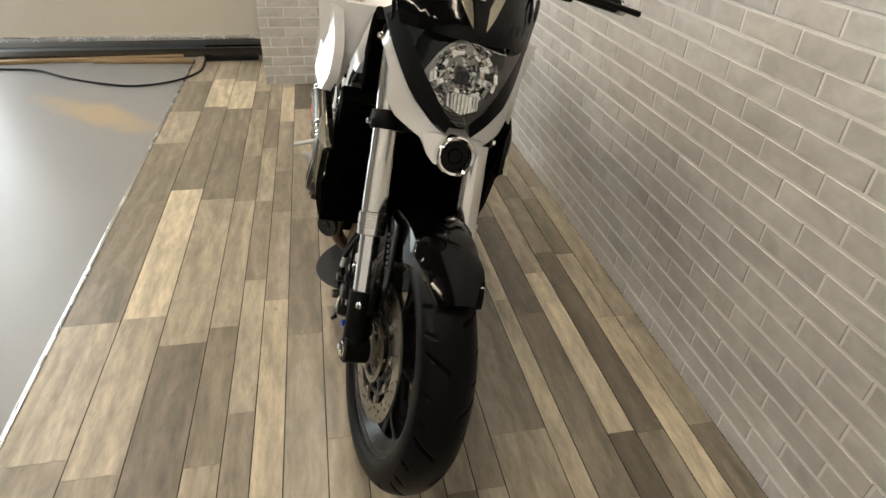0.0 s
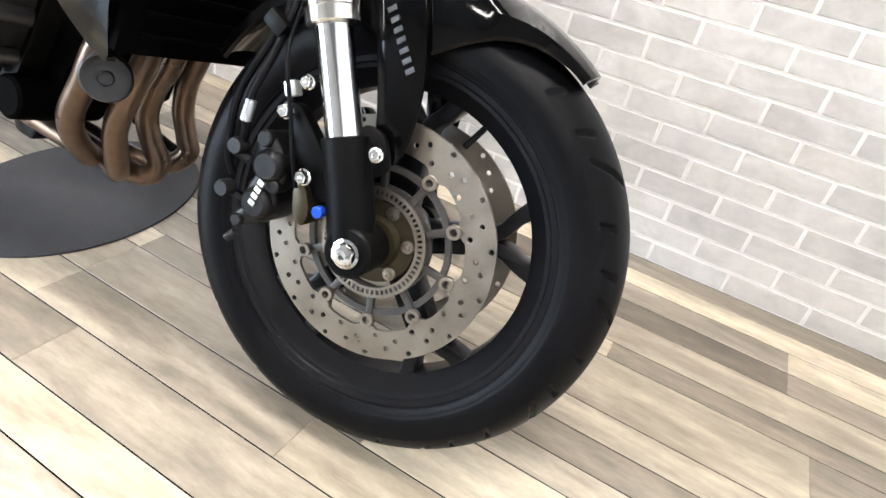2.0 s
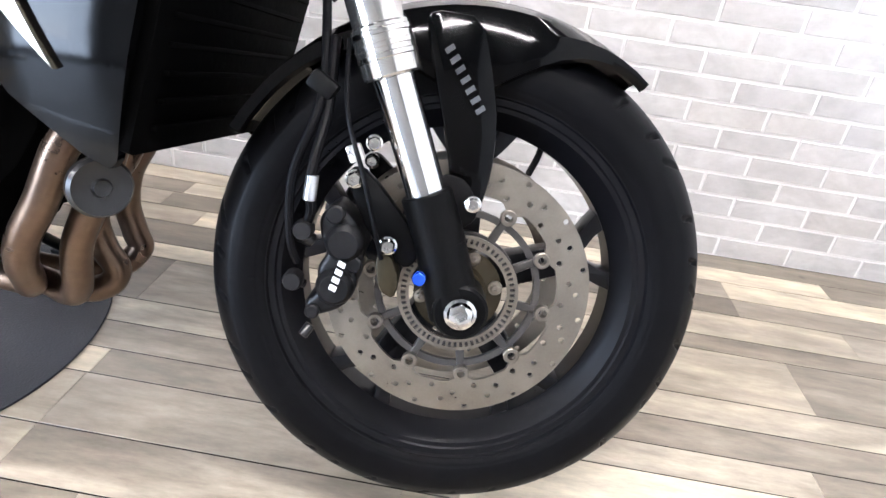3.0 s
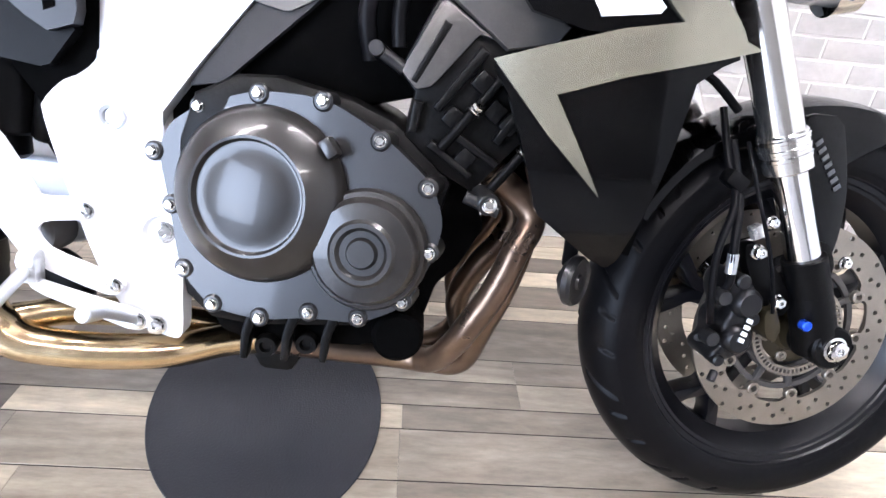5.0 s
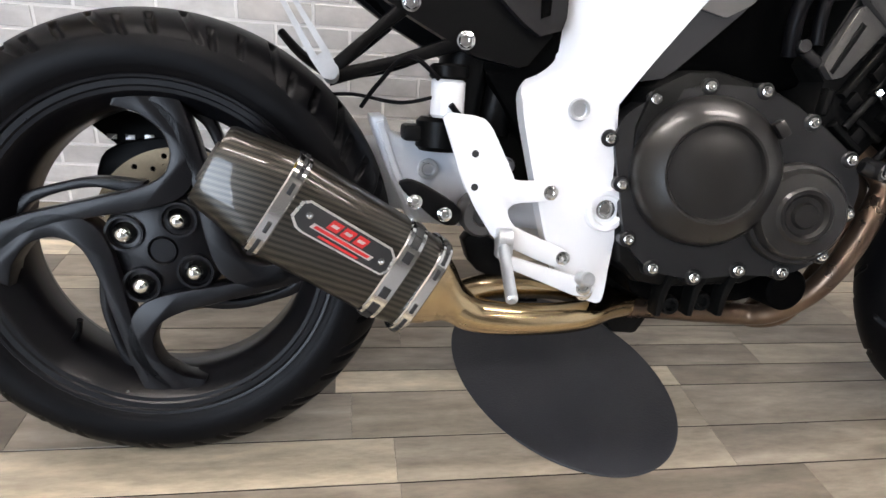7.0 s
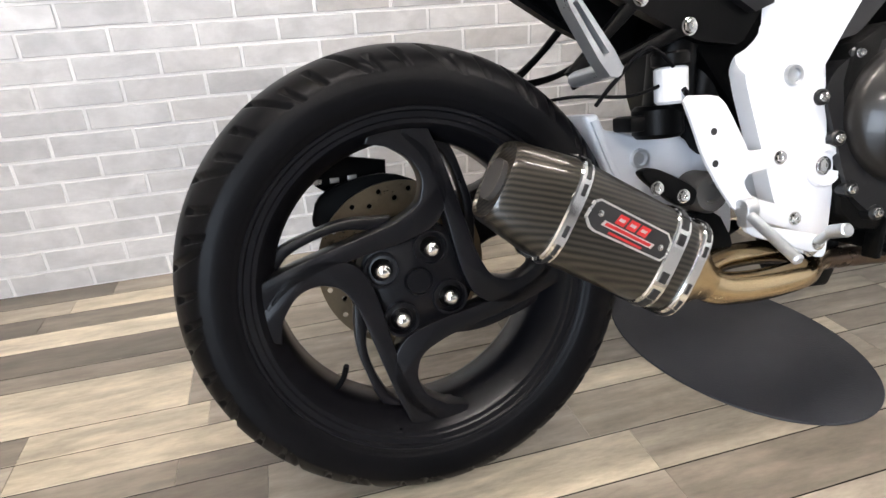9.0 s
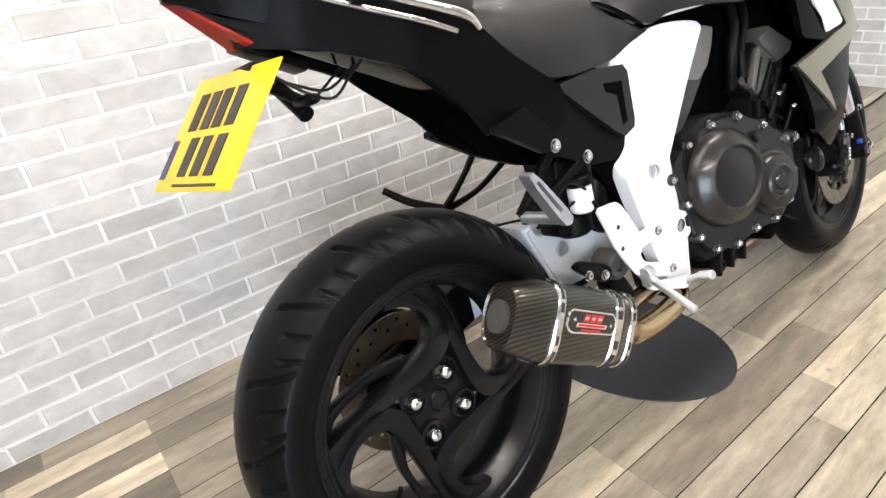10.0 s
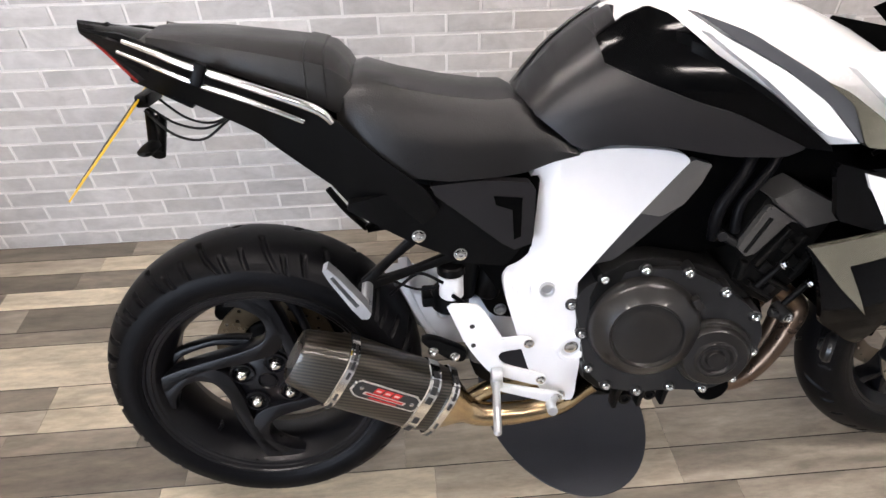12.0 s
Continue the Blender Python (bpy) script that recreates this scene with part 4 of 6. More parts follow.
def front_fender():
    """A mudguard hugging the tyre, with skirts that run down to the fork."""
    secs = []
    for k in range(25):
        f = k / 24
        a = radians(56.5 + 94 * f)
        R = 0.320 + 0.006 * math.sin(f * math.pi)
        w = 0.072 - 0.030 * (max(0, 0.30 - f) / 0.30) ** 2
        skirt = 0.009 + 0.011 * min(1, f / 0.25) + 0.080 * math.exp(-((f - 0.42) / 0.20) ** 2)
        ring = []
        for y, drop in ((-w, skirt), (-w * 1.0, skirt * 0.45), (-w * 0.88, 0.012), (-w * 0.5, 0.002), (0, -0.003), (w * 0.5, 0.002), (w * 0.88, 0.012), (w, skirt * 0.45), (w, skirt)):
            r = R - drop
            ring.append((FX + r * math.cos(a), y, FZ + r * math.sin(a)))
        ring += [(FX + (math.hypot(x - FX, z - FZ) - 0.004) * math.cos(a), y * 0.95, FZ + (math.hypot(x - FX, z - FZ) - 0.004) * math.sin(a)) for x, y, z in ring[::-1]]
        secs.append(ring)
    fen = part("front_fender", loft(secs), GLOSS, bike, "gloss black front mudguard")
    for sg in (-1, 1):
        px, pz = FX - 0.004, FZ + 0.115
        guard = [(-0.018, -0.016), (0.012, -0.012), (0.018, 0.030), (0.016, 0.080), (0.006, 0.121), (-0.016, 0.185), (-0.070, 0.185), (-0.072, 0.165), (-0.034, 0.05)]
        arm = part("fork_guard", prism(chaikin([(px + a, pz + b) for a, b in guard], 1, 0.2), 0.079 * sg - 0.004, 0.079 * sg + 0.004, 0.003), GLOSS, fen, "black fork guard with a pale plain mark")
        for k in range(7):
            cx, cz = px - 0.047 + 0.0067 * k, pz + 0.150 - 0.0093 * k
            part("guard_mark", prism([(cx + a, cz + b) for a, b in ((-0.004, -0.002), (0.004, 0.005), (0.0072, 0.0005), (-0.0008, -0.0065))], 0.0845 * sg - 0.0008, 0.0845 * sg + 0.0008, 0), GREYFRAME, arm)


def frame_and_swingarm():
    white = [(0.505, 0.752), (0.520, 0.630), (0.517, 0.600), (0.470, 0.566), (0.462, 0.540), (0.488, 0.445), (0.517, 0.345), (0.550, 0.283), (0.600, 0.262), (0.612, 0.268), (0.613, 0.340), (0.612, 0.365), (0.624, 0.385),
             (0.626, 0.405), (0.612, 0.425), (0.594, 0.437), (0.577, 0.485), (0.585, 0.525), (0.621, 0.577), (0.711, 0.688), (0.765, 0.750), (0.774, 0.760), (0.755, 0.776), (0.659, 0.789), (0.584, 0.786)]

    def yf(x, z):
        return -0.114 + 0.05 * max(0, z - 0.60) - 0.005 * math.exp(-((z - 0.42) / 0.14) ** 2) + (0.85 * max(0, 0.552 - x) if z > 0.60 else 0.85 * max(0, 0.552 - x) * max(0, (z - 0.54) / 0.06))
    right = part("main_frame", panel(chaikin(white, 2, 0.22), yf, 0.03, 4), FRAMEWHITE, bike, "white painted aluminium frame side plate", 30)
    part("main_frame", mirrored(panel(chaikin(white, 2, 0.22), yf, 0.03, 3)), FRAMEWHITE, bike, "white painted aluminium frame side plate", 30)
    spar = [(0.621, 0.573), (0.663, 0.581), (0.769, 0.678), (0.795, 0.715), (0.812, 0.751), (0.778, 0.760), (0.714, 0.690)]
    for f in (lambda b: b, mirrored):
        part("frame_spar", f(panel(chaikin(spar, 1, 0.1), lambda x, z: -0.108 + 0.05 * max(0, z - 0.62), 0.03, 3)), SPAR, bike, "grey frame spar in its darker, shaded tone")
    # sheet over the upper spar that paints its lit side lighter
    cap = [(0.690, 0.672), (0.735, 0.662), (0.772, 0.682), (0.797, 0.717), (0.812, 0.751), (0.778, 0.762), (0.714, 0.694)]
    for f in (lambda b: b, mirrored):
        part("spar_cap", f(panel(chaikin(cap, 1, 0.08), lambda x, z: -0.112 + 0.05 * max(0, z - 0.62), 0.02, 3)), SPARLIT, bike, "upper part of the frame spar in its lighter, lit tone")
    part("pivot_boss", lathe([(0.030, -0.100), (0.031, -0.124), (0.028, -0.128), (0.022, -0.128), (0.019, -0.1205), (0.0, -0.1205)], 40, (0.595, 0, 0.402)), FRAMEWHITE, right)
    part("pivot_bolt", bolt((0.595, -0.1205, 0.402), 0.011, 0.004), CHROME, right)
    part("frame_plug", lathe([(0.0, -0.1175), (0.009, -0.1175), (0.0095, -0.121), (0.0135, -0.122), (0.015, -0.118), (0.015, -0.110)], 28, (0.542, 0, 0.533)), ALU, right)
    part("frame_bolt", bolt((0.580, -0.1175, 0.281), 0.010, 0.006), CHROME, right)
    secs = []
    for x, cy, cz, hy, hz in ((0.60, 0.0, 0.40, 0.09, 0.050), (0.50, 0.03, 0.405, 0.070, 0.052), (0.42, 0.05, 0.410, 0.060, 0.050), (0.352, 0.055, 0.415, 0.060, 0.050), (0.326, 0.060, 0.418, 0.060, 0.050), (0.298, 0.082, 0.420, 0.048, 0.052), (0.25, 0.096, 0.415, 0.042, 0.052), (0.19, 0.112, 0.385, 0.036, 0.047), (0.15, 0.115, 0.37, 0.035, 0.045), (0.0, 0.115, 0.315, 0.035, 0.06), (-0.06, 0.115, 0.31, 0.03, 0.05)):
        secs.append([(x, cy + hy * math.copysign(abs(math.cos(t)) ** 0.22, math.cos(t)), cz + hz * math.copysign(abs(math.sin(t)) ** 0.30, math.sin(t))) for t in (2 * math.pi * k / 24 for k in range(24))])
    part("hub_carrier", loft(secs[-4:]), BLACK, bike, "dark rear hub carrier behind the wheel")
    sw = part("swingarm", loft(secs[:-3]), SWING, bike, "silver single-sided swingarm")
    part("shock_can", join(cyl((0.385, -0.055, 0.50), (0.40, -0.055, 0.605), 0.034, 24, 0.004), cyl((0.44, -0.05, 0.49), (0.46, -0.05, 0.60), 0.026, 20, 0.004)), BLACK, sw)
    part("adjuster_plug", lathe([(0.0, -0.024), (0.008, -0.024), (0.010, -0.029), (0.014, -0.029), (0.0155, -0.023), (0.0155, -0.010)], 24, (0.360, 0, 0.436)), ALU, sw)
    cradle = [(0.272, 0.507), (0.296, 0.509), (0.306, 0.484), (0.338, 0.477), (0.367, 0.467), (0.430, 0.464), (0.462, 0.440), (0.462, 0.360), (0.440, 0.350), (0.388, 0.352), (0.335, 0.357), (0.322, 0.385), (0.302, 0.428)]
    part("cradle", prism(chaikin(cradle, 1, 0.12), -0.022, 0.085, 0.007, 3), SWING, sw, "pale silver cast shock cradle")
    part("casting_web", ribbon([(0.288, 0.500), (0.312, 0.436), (0.345, 0.365)], [0.012, 0.010, 0.012], -0.026, -0.018, 0.002), SWING, sw)
    part("shock_body", join(cyl((0.372, -0.052, 0.466), (0.372, -0.052, 0.512), 0.036, 28, 0.006), box(0.345, -0.045, 0.489, 0.055, 0.05, 0.022, 0.006)), BLACK, sw, "black shock absorber reservoir")
    part("linkage_lug", lathe([(0.0, -0.088), (0.012, -0.088), (0.014, -0.096), (0.026, -0.096), (0.030, -0.090), (0.030, -0.05)], 32, (0.429, 0, 0.382)), CASTGREY, sw)
    part("linkage_arm", prism(chaikin([(0.404, 0.352), (0.452, 0.352), (0.480, 0.300), (0.470, 0.280), (0.420, 0.305)], 1, 0.2), -0.080, -0.045, 0.005), BLACK, sw)
    part("shock_linkage", prism(chaikin([(0.405, 0.60), (0.41, 0.515), (0.452, 0.432), (0.52, 0.420), (0.53, 0.60)], 1, 0.12), -0.045, 0.09, 0.005), BLACK, sw, "black rear shock absorber and linkage")
    part("linkage_bolt", bolt((0.448, -0.045, 0.512), 0.009, 0.008), ALU, sw)
    part("linkage_bolt", bolt((0.470, -0.045, 0.448), 0.010, 0.010), ALU, sw)
    cg = part("chain_guard", prism([(-0.151, 0.478), (-0.119, 0.497), (0.001, 0.472), (-0.002, 0.436), (-0.092, 0.429)], 0.108, 0.118, 0.003), BLACK, sw, "black chain guard with pale plain bars")
    for bx, bz in [(-0.107, 0.45), (-0.081, 0.45), (-0.054, 0.451)]:
        part("guard_bar", box(bx, 0.1065, bz, 0.014, 0.002, 0.008, 0.0005), BADGE, cg)
    part("sprocket_guard", prism(chaikin([(0.10, 0.40), (0.0, 0.46), (-0.11, 0.44), (-0.13, 0.38), (-0.05, 0.37)]), 0.080, 0.092, 0.003), BLACK, bike)


def engine():
    blk = prism(chaikin([(0.62, 0.56), (0.70, 0.60), (0.84, 0.57), (0.935, 0.50), (0.918, 0.44), (0.895, 0.38), (0.860, 0.30), (0.66, 0.29), (0.61, 0.34)], 1), -0.132, 0.14, 0.01)
    eng = part("engine", blk, BLOCK, bike, "dark painted four-cylinder engine")
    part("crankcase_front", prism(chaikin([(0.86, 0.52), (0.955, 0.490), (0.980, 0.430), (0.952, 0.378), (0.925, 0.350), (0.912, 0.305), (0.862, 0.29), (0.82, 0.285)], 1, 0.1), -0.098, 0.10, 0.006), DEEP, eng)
    outline = [(0.593, 0.500), (0.606, 0.532), (0.642, 0.556), (0.708, 0.577), (0.785, 0.575), (0.850, 0.541), (0.906, 0.496), (0.922, 0.455), (0.914, 0.413), (0.888, 0.355), (0.836, 0.327), (0.775, 0.326), (0.717, 0.315), (0.658, 0.322), (0.620, 0.360), (0.606, 0.440)]

    def crown(x, z):
        return -0.146 - 0.19 * (x - 0.70) + 0.09 * (z - 0.46)
    turn = Vector((0, -1, 0)).rotation_difference(Vector((-0.19, -1, 0.09)).normalized()).to_matrix().to_4x4()
    bm = panel(chaikin(outline, 2, 0.2), crown, 0.05, 4)
    cov = part("clutch_cover", bm, ENGINE2, eng, "dark grey engine side cover")
    tilt = Matrix.Translation((0.716, crown(0.716, 0.462) + 0.002, 0.462)) @ turn
    dome = lathe([(0.101, 0.004), (0.100, -0.010), (0.095, -0.020), (0.090, -0.026), (0.071, -0.038), (0.066, -0.041), (0.063, -0.0405), (0.060, -0.035), (0.057, -0.0345), (0.045, -0.0375), (0.02, -0.0395), (0, -0.040)], 72)
    part("clutch_dome", moved(dome, tilt), ENGINE, cov, "satin black-brown round clutch cover")
    t2 = Matrix.Translation((0.840, crown(0.840, 0.414) + 0.002, 0.414)) @ turn
    small = lathe([(0.070, 0.004), (0.069, -0.008), (0.066, -0.012), (0.061, -0.013), (0.060, -0.020), (0.055, -0.026), (0.038, -0.029), (0.034, -0.033), (0.029, -0.033), (0.025, -0.028), (0.018, -0.028), (0.015, -0.033), (0.0, -0.033)], 56)
    part("pulser_cover", moved(small, t2), ENGINE, cov)
    part("cover_tab", moved(box(0.083, -0.020, 0.060, 0.014, 0.02, 0.022, 0.003, (0, -35, 0)), tilt), ENGINE, cov)
    for x, z in ((0.588, 0.499), (0.642, 0.553), (0.710, 0.573), (0.782, 0.571), (0.847, 0.535), (0.902, 0.490), (0.908, 0.419), (0.882, 0.360), (0.833, 0.334), (0.775, 0.333), (0.717, 0.319), (0.660, 0.328), (0.624, 0.366), (0.609, 0.440)):
        part("bolt_boss", moved(lathe([(0.0, -0.0035), (0.009, -0.0035), (0.0115, -0.001), (0.0125, 0.02), (0.0125, 0.045)], 20), Matrix.Translation((x, crown(x, z), z)) @ turn), ENGINE2, cov)
        part("cover_bolt", bolt((x, crown(x, z) - 0.0033, z), 0.0054, 0.007, (-0.19, -1, 0.09)), CHROME, cov, "bright flanged cover bolt")
    head = prism([(0.903, 0.698), (0.861, 0.611), (0.880, 0.589), (0.872, 0.540), (0.915, 0.500), (0.955, 0.480), (1.010, 0.545), (1.010, 0.600), (1.035, 0.655), (0.95, 0.705)], -0.134, 0.15, 0.005)
    hd = part("cylinder_head", head, BLOCK, eng, "dark cylinder head with cast details")
    part("cam_cover", prism([(0.905, 0.701), (0.950, 0.722), (1.046, 0.671), (1.032, 0.652), (0.978, 0.641), (0.915, 0.688)], -0.148, 0.165, 0.006), CASTGREY, hd, "charcoal cam cover")
    part("coil_plate", prism(chaikin([(0.905, 0.690), (0.864, 0.611), (0.882, 0.592), (0.899, 0.597), (0.946, 0.655), (0.962, 0.652)], 1, 0.08), -0.145, -0.125, 0.004), CASTGREY, hd)
    for a, b, w in (((0.912, 0.665), (0.878, 0.600), 0.010), ((0.955, 0.640), (0.905, 0.572), 0.012), ((0.985, 0.625), (0.935, 0.555), 0.010), ((1.005, 0.585), (0.975, 0.540), 0.012), ((0.885, 0.580), (0.880, 0.545), 0.012), ((0.93, 0.545), (0.98, 0.515), 0.010), ((0.90, 0.535), (0.95, 0.500), 0.010)):
        part("casting_rib", ribbon([a, b], [w, w * 0.8], -0.147, -0.130, 0.003), BLOCK, hd)
    for x, z in ((0.955, 0.606), (0.972, 0.575), (0.925, 0.565), (0.990, 0.562), (0.942, 0.520)):
        part("casting_boss", box(x, -0.138, z, 0.020, 0.016, 0.022, 0.004, (0, 38, 0)), BLOCK, hd)
    for p, q in (((0.945, 0.572), (0.913, 0.530)), ((1.005, 0.53), (0.968, 0.48))):
        part("head_stud", join(cyl((p[0], -0.152, p[1]), (q[0], -0.149, q[1]), 0.006), bolt((p[0], -0.152, p[1]), 0.007, 0.008, (0.6, 0, 0.8))), BLACK, hd)
        part("stud_cap", bolt((p[0] + 0.003, -0.154, p[1] + 0.004), 0.007, 0.008, (0.5, -0.5, 0.7)), CHROME, hd)
    part("coolant_union", join(cyl((0.965, -0.14, 0.480), (0.972, -0.172, 0.474), 0.013), cyl((0.985, -0.165, 0.466), (0.945, -0.158, 0.480), 0.008)), ENGINE2, hd)
    part("union_bolt", bolt((0.972, -0.172, 0.474), 0.007, 0.006), CHROME, hd)
    part("water_hose", tube([(0.83, -0.12, 0.62), (0.825, -0.13, 0.68), (0.865, -0.12, 0.75), (0.88, -0.10, 0.80)], 0.0105, 14), RUBBER, eng)
    part("water_hose", tube([(0.86, -0.13, 0.635), (0.862, -0.13, 0.69), (0.905, -0.12, 0.745), (0.93, -0.10, 0.79)], 0.0085, 14), RUBBER, eng)
    part("hose_joint", join(cyl((0.838, -0.13, 0.630), (0.868, -0.13, 0.612), 0.008), cyl((0.838, -0.12, 0.630), (0.835, -0.142, 0.632), 0.009)), ENGINE2, eng)
    sump = prism(chaikin([(0.640, 0.315), (0.655, 0.278), (0.690, 0.264), (0.850, 0.264), (0.872, 0.31)], 1, 0.12), -0.112, 0.105, 0.006)
    sm = part("oil_sump", sump, DEEP, eng)
    part("sump_pan", prism(chaikin([(0.660, 0.280), (0.668, 0.205), (0.684, 0.174), (0.728, 0.171), (0.744, 0.198), (0.756, 0.275)], 1, 0.12), -0.015, 0.085, 0.006), BLOCK, sm)
    for x in (0.690, 0.740, 0.788):
        part("sump_rib", ribbon([(x + 0.014, 0.312), (x + 0.004, 0.285), (x, 0.250)], [0.014, 0.012, 0.008], -0.136, -0.108, 0.003), BLOCK, sm)
    for x, z in ((0.715, 0.262), (0.765, 0.268)):
        part("sump_boss", lathe([(0.0, -0.118), (0.006, -0.118), (0.008, -0.124), (0.013, -0.124), (0.015, -0.118), (0.015, -0.100)], 20, (x, 0, z)), BLOCK, sm)
    part("oil_filter", lathe([(0, -0.150), (0.027, -0.150), (0.032, -0.146), (0.034, -0.10), (0.034, -0.02)], 32, (0.880, 0, 0.296)), DEEP, sm)
    runs = ([(0.985, -0.100, 0.500), (1.034, -0.112, 0.455), (1.017, -0.122, 0.406), (0.996, -0.122, 0.352), (0.971, -0.118, 0.306), (0.953, -0.100, 0.268), (0.930, -0.060, 0.226), (0.885, -0.030, 0.214), (0.70, -0.028, 0.226)],
            [(0.985, -0.045, 0.500), (1.036, -0.052, 0.455), (1.038, -0.062, 0.410), (1.018, -0.070, 0.342), (0.996, -0.066, 0.286), (0.977, -0.040, 0.222), (0.948, -0.018, 0.202), (0.890, -0.004, 0.208), (0.70, -0.006, 0.222)],
            [(0.985, -0.005, 0.500), (1.031, -0.010, 0.440), (1.020, -0.006, 0.395), (0.989, 0.000, 0.350), (0.967, 0.010, 0.300), (0.973, 0.020, 0.257), (0.986, 0.029, 0.224), (0.970, 0.026, 0.198), (0.920, 0.016, 0.194), (0.70, 0.012, 0.220)],
            [(0.985, 0.060, 0.500), (1.020, 0.052, 0.440), (1.008, 0.056, 0.402), (0.980, 0.068, 0.356), (0.968, 0.080, 0.306), (0.976, 0.088, 0.262), (0.982, 0.090, 0.236), (0.955, 0.076, 0.208), (0.900, 0.046, 0.204), (0.70, 0.030, 0.222)])
    for run in runs:
        part("header_pipe", tube(run, 0.0178, 18, 8), HEADER, eng, "heat-stained brown exhaust header pipe")
    return eng


def exhaust():
    A, B = Vector((0.085, -0.149, 0.450)), Vector((0.350, -0.122, 0.290))
    ax = (B - A).normalized()
    up = Vector((0, 1, 0)).cross(ax).normalized() * -1
    if up.z < 0:
        up = -up
    sd = ax.cross(up)
    if sd.y > 0:
        sd = -sd

    def sec(f, h, w, k=0.55, n=32):
        c = A.lerp(B, f)
        return [c + up * (h * math.copysign(abs(math.sin(t)) ** k, math.sin(t))) + sd * (w * math.copysign(abs(math.cos(t)) ** k, math.cos(t))) for t in (2 * math.pi * j / n for j in range(n))]
    body = loft([sec(0.012, 0.044, 0.030, 0.7), sec(0.0, 0.048, 0.033, 0.7), sec(0.02, 0.052, 0.036, 0.66), sec(0.26, 0.066, 0.046, 0.6), sec(0.32, 0.067, 0.047, 0.58), sec(0.86, 0.067, 0.047, 0.58), sec(0.97, 0.062, 0.044, 0.66)])
    muf = part("silencer", body, CARBON, bike, "carbon-fibre silencer with polished bands")
    for f0, f1 in ((0.255, 0.315), (0.770, 0.850), (0.925, 0.980)):
        part("silencer_band", loft([sec(f0, 0.0675, 0.0475, 0.58), sec(f0 + 0.006, 0.0695, 0.0495, 0.58), sec(f1 - 0.006, 0.0695, 0.0495, 0.58), sec(f1, 0.0675, 0.0475, 0.58)]), CHROME, muf, "polished steel silencer band")
    for f in (0.2875, 0.81, 0.9525):
        for a in (-74, -52, -30, -8, 14, 36, 58, 80):
            t = radians(a)
            at = lambda q: A.lerp(B, f) + up * (0.0695 * math.copysign(abs(math.sin(q)) ** 0.58, math.sin(q))) + sd * (0.0495 * abs(math.cos(q)) ** 0.58)
            run = (at(t + 0.06) - at(t - 0.06)).normalized()
            nrm = ax.cross(run).normalized()
            if nrm.dot(up * math.sin(t) + sd * math.cos(t)) < 0:
                nrm = -nrm
            # black bar on the band paints the shade inside a slot
            part("slot_dark", moved(box(0, 0, 0, 0.0055 if f < 0.5 or f > 0.9 else 0.0115, 0.015, 0.0024, 0.0010), Matrix.Translation(at(t)) @ Matrix((ax, nrm.cross(ax), nrm)).transposed().to_4x4()), INK, muf)
    cone = loft([sec(0.965, 0.060, 0.043, 0.7), sec(1.05, 0.048, 0.038, 0.85), sec(1.14, 0.030, 0.028, 1.0), sec(1.20, 0.026, 0.026, 1.0)])
    part("inlet_cone", cone, GOLDPIPE, muf, "straw-tinted steel inlet cone")
    part("outlet", loft([sec(-0.012, 0.026, 0.020, 0.9), sec(0.06, 0.025, 0.019, 0.9)]), CASTGREY, muf)

    def plate_on(outline, d, th, m, name, label, parent):
        """A thin plate on the outer face, outlined along and across the silencer."""
        bm = loft([[A.lerp(B, f) + up * h + sd * dd for f, h in outline] for dd in (d, d + th)])
        return part(name, bm, m, parent, label)
    badge = plate_on([(0.335, 0.004), (0.345, 0.026), (0.37, 0.031), (0.735, 0.031), (0.77, 0.022), (0.775, 0.002), (0.75, -0.006), (0.40, -0.008), (0.37, -0.006)], 0.0465, 0.0024, BADGE, "badge", "bright badge plate with clipped corners and red shapes", muf)
    plate_on([(0.347, 0.005), (0.356, 0.024), (0.375, 0.0285), (0.73, 0.0285), (0.758, 0.021), (0.762, 0.003), (0.745, -0.0035), (0.405, -0.0055), (0.378, -0.0035)], 0.0489, 0.0004, INK, "badge_field", "", badge)
    for k in range(3):
        f = 0.47 + 0.058 * k
        plate_on([(f, 0.012), (f + 0.012, 0.025), (f + 0.060, 0.025), (f + 0.046, 0.012)], 0.0493, 0.0004, RED, "badge_shape", "", badge)
        plate_on([(f + 0.012, 0.0165), (f + 0.017, 0.0205), (f + 0.046, 0.0205), (f + 0.040, 0.0165)], 0.0497, 0.0003, BADGE, "badge_shape", "", badge)
    plate_on([(0.415, 0.003), (0.425, 0.010), (0.69, 0.010), (0.68, 0.003)], 0.0493, 0.0004, BADGE, "badge_bar", "", badge)
    plate_on([(0.43, 0.0045), (0.436, 0.0085), (0.675, 0.0085), (0.668, 0.0045)], 0.0497, 0.0003, RED, "badge_bar", "", badge)
    plate_on([(0.46, -0.003), (0.465, 0.000), (0.64, 0.000), (0.635, -0.003)], 0.0493, 0.0004, RED, "badge_line", "", badge)
    for f, h in ((0.395, 0.015), (0.725, 0.010)):
        part("rivet", bolt(A.lerp(B, f) + sd * 0.0492 + up * h, 0.0032, 0.002, sd), CHROME, badge)
    part("link_pipe", tube([A.lerp(B, 1.16), (0.425, -0.118, 0.247), (0.50, -0.112, 0.238), (0.585, -0.095, 0.236), (0.645, -0.055, 0.236), (0.70, -0.02, 0.228)], [0.027, 0.024, 0.023, 0.023, 0.022], 20), GOLDPIPE, bike, "straw-tinted steel exhaust link pipe")
    part("link_pipe", tube([(0.40, -0.10, 0.272), (0.46, -0.075, 0.276), (0.55, -0.055, 0.268), (0.62, -0.03, 0.25), (0.68, 0.0, 0.235)], 0.019, 16), GOLDPIPE, bike)
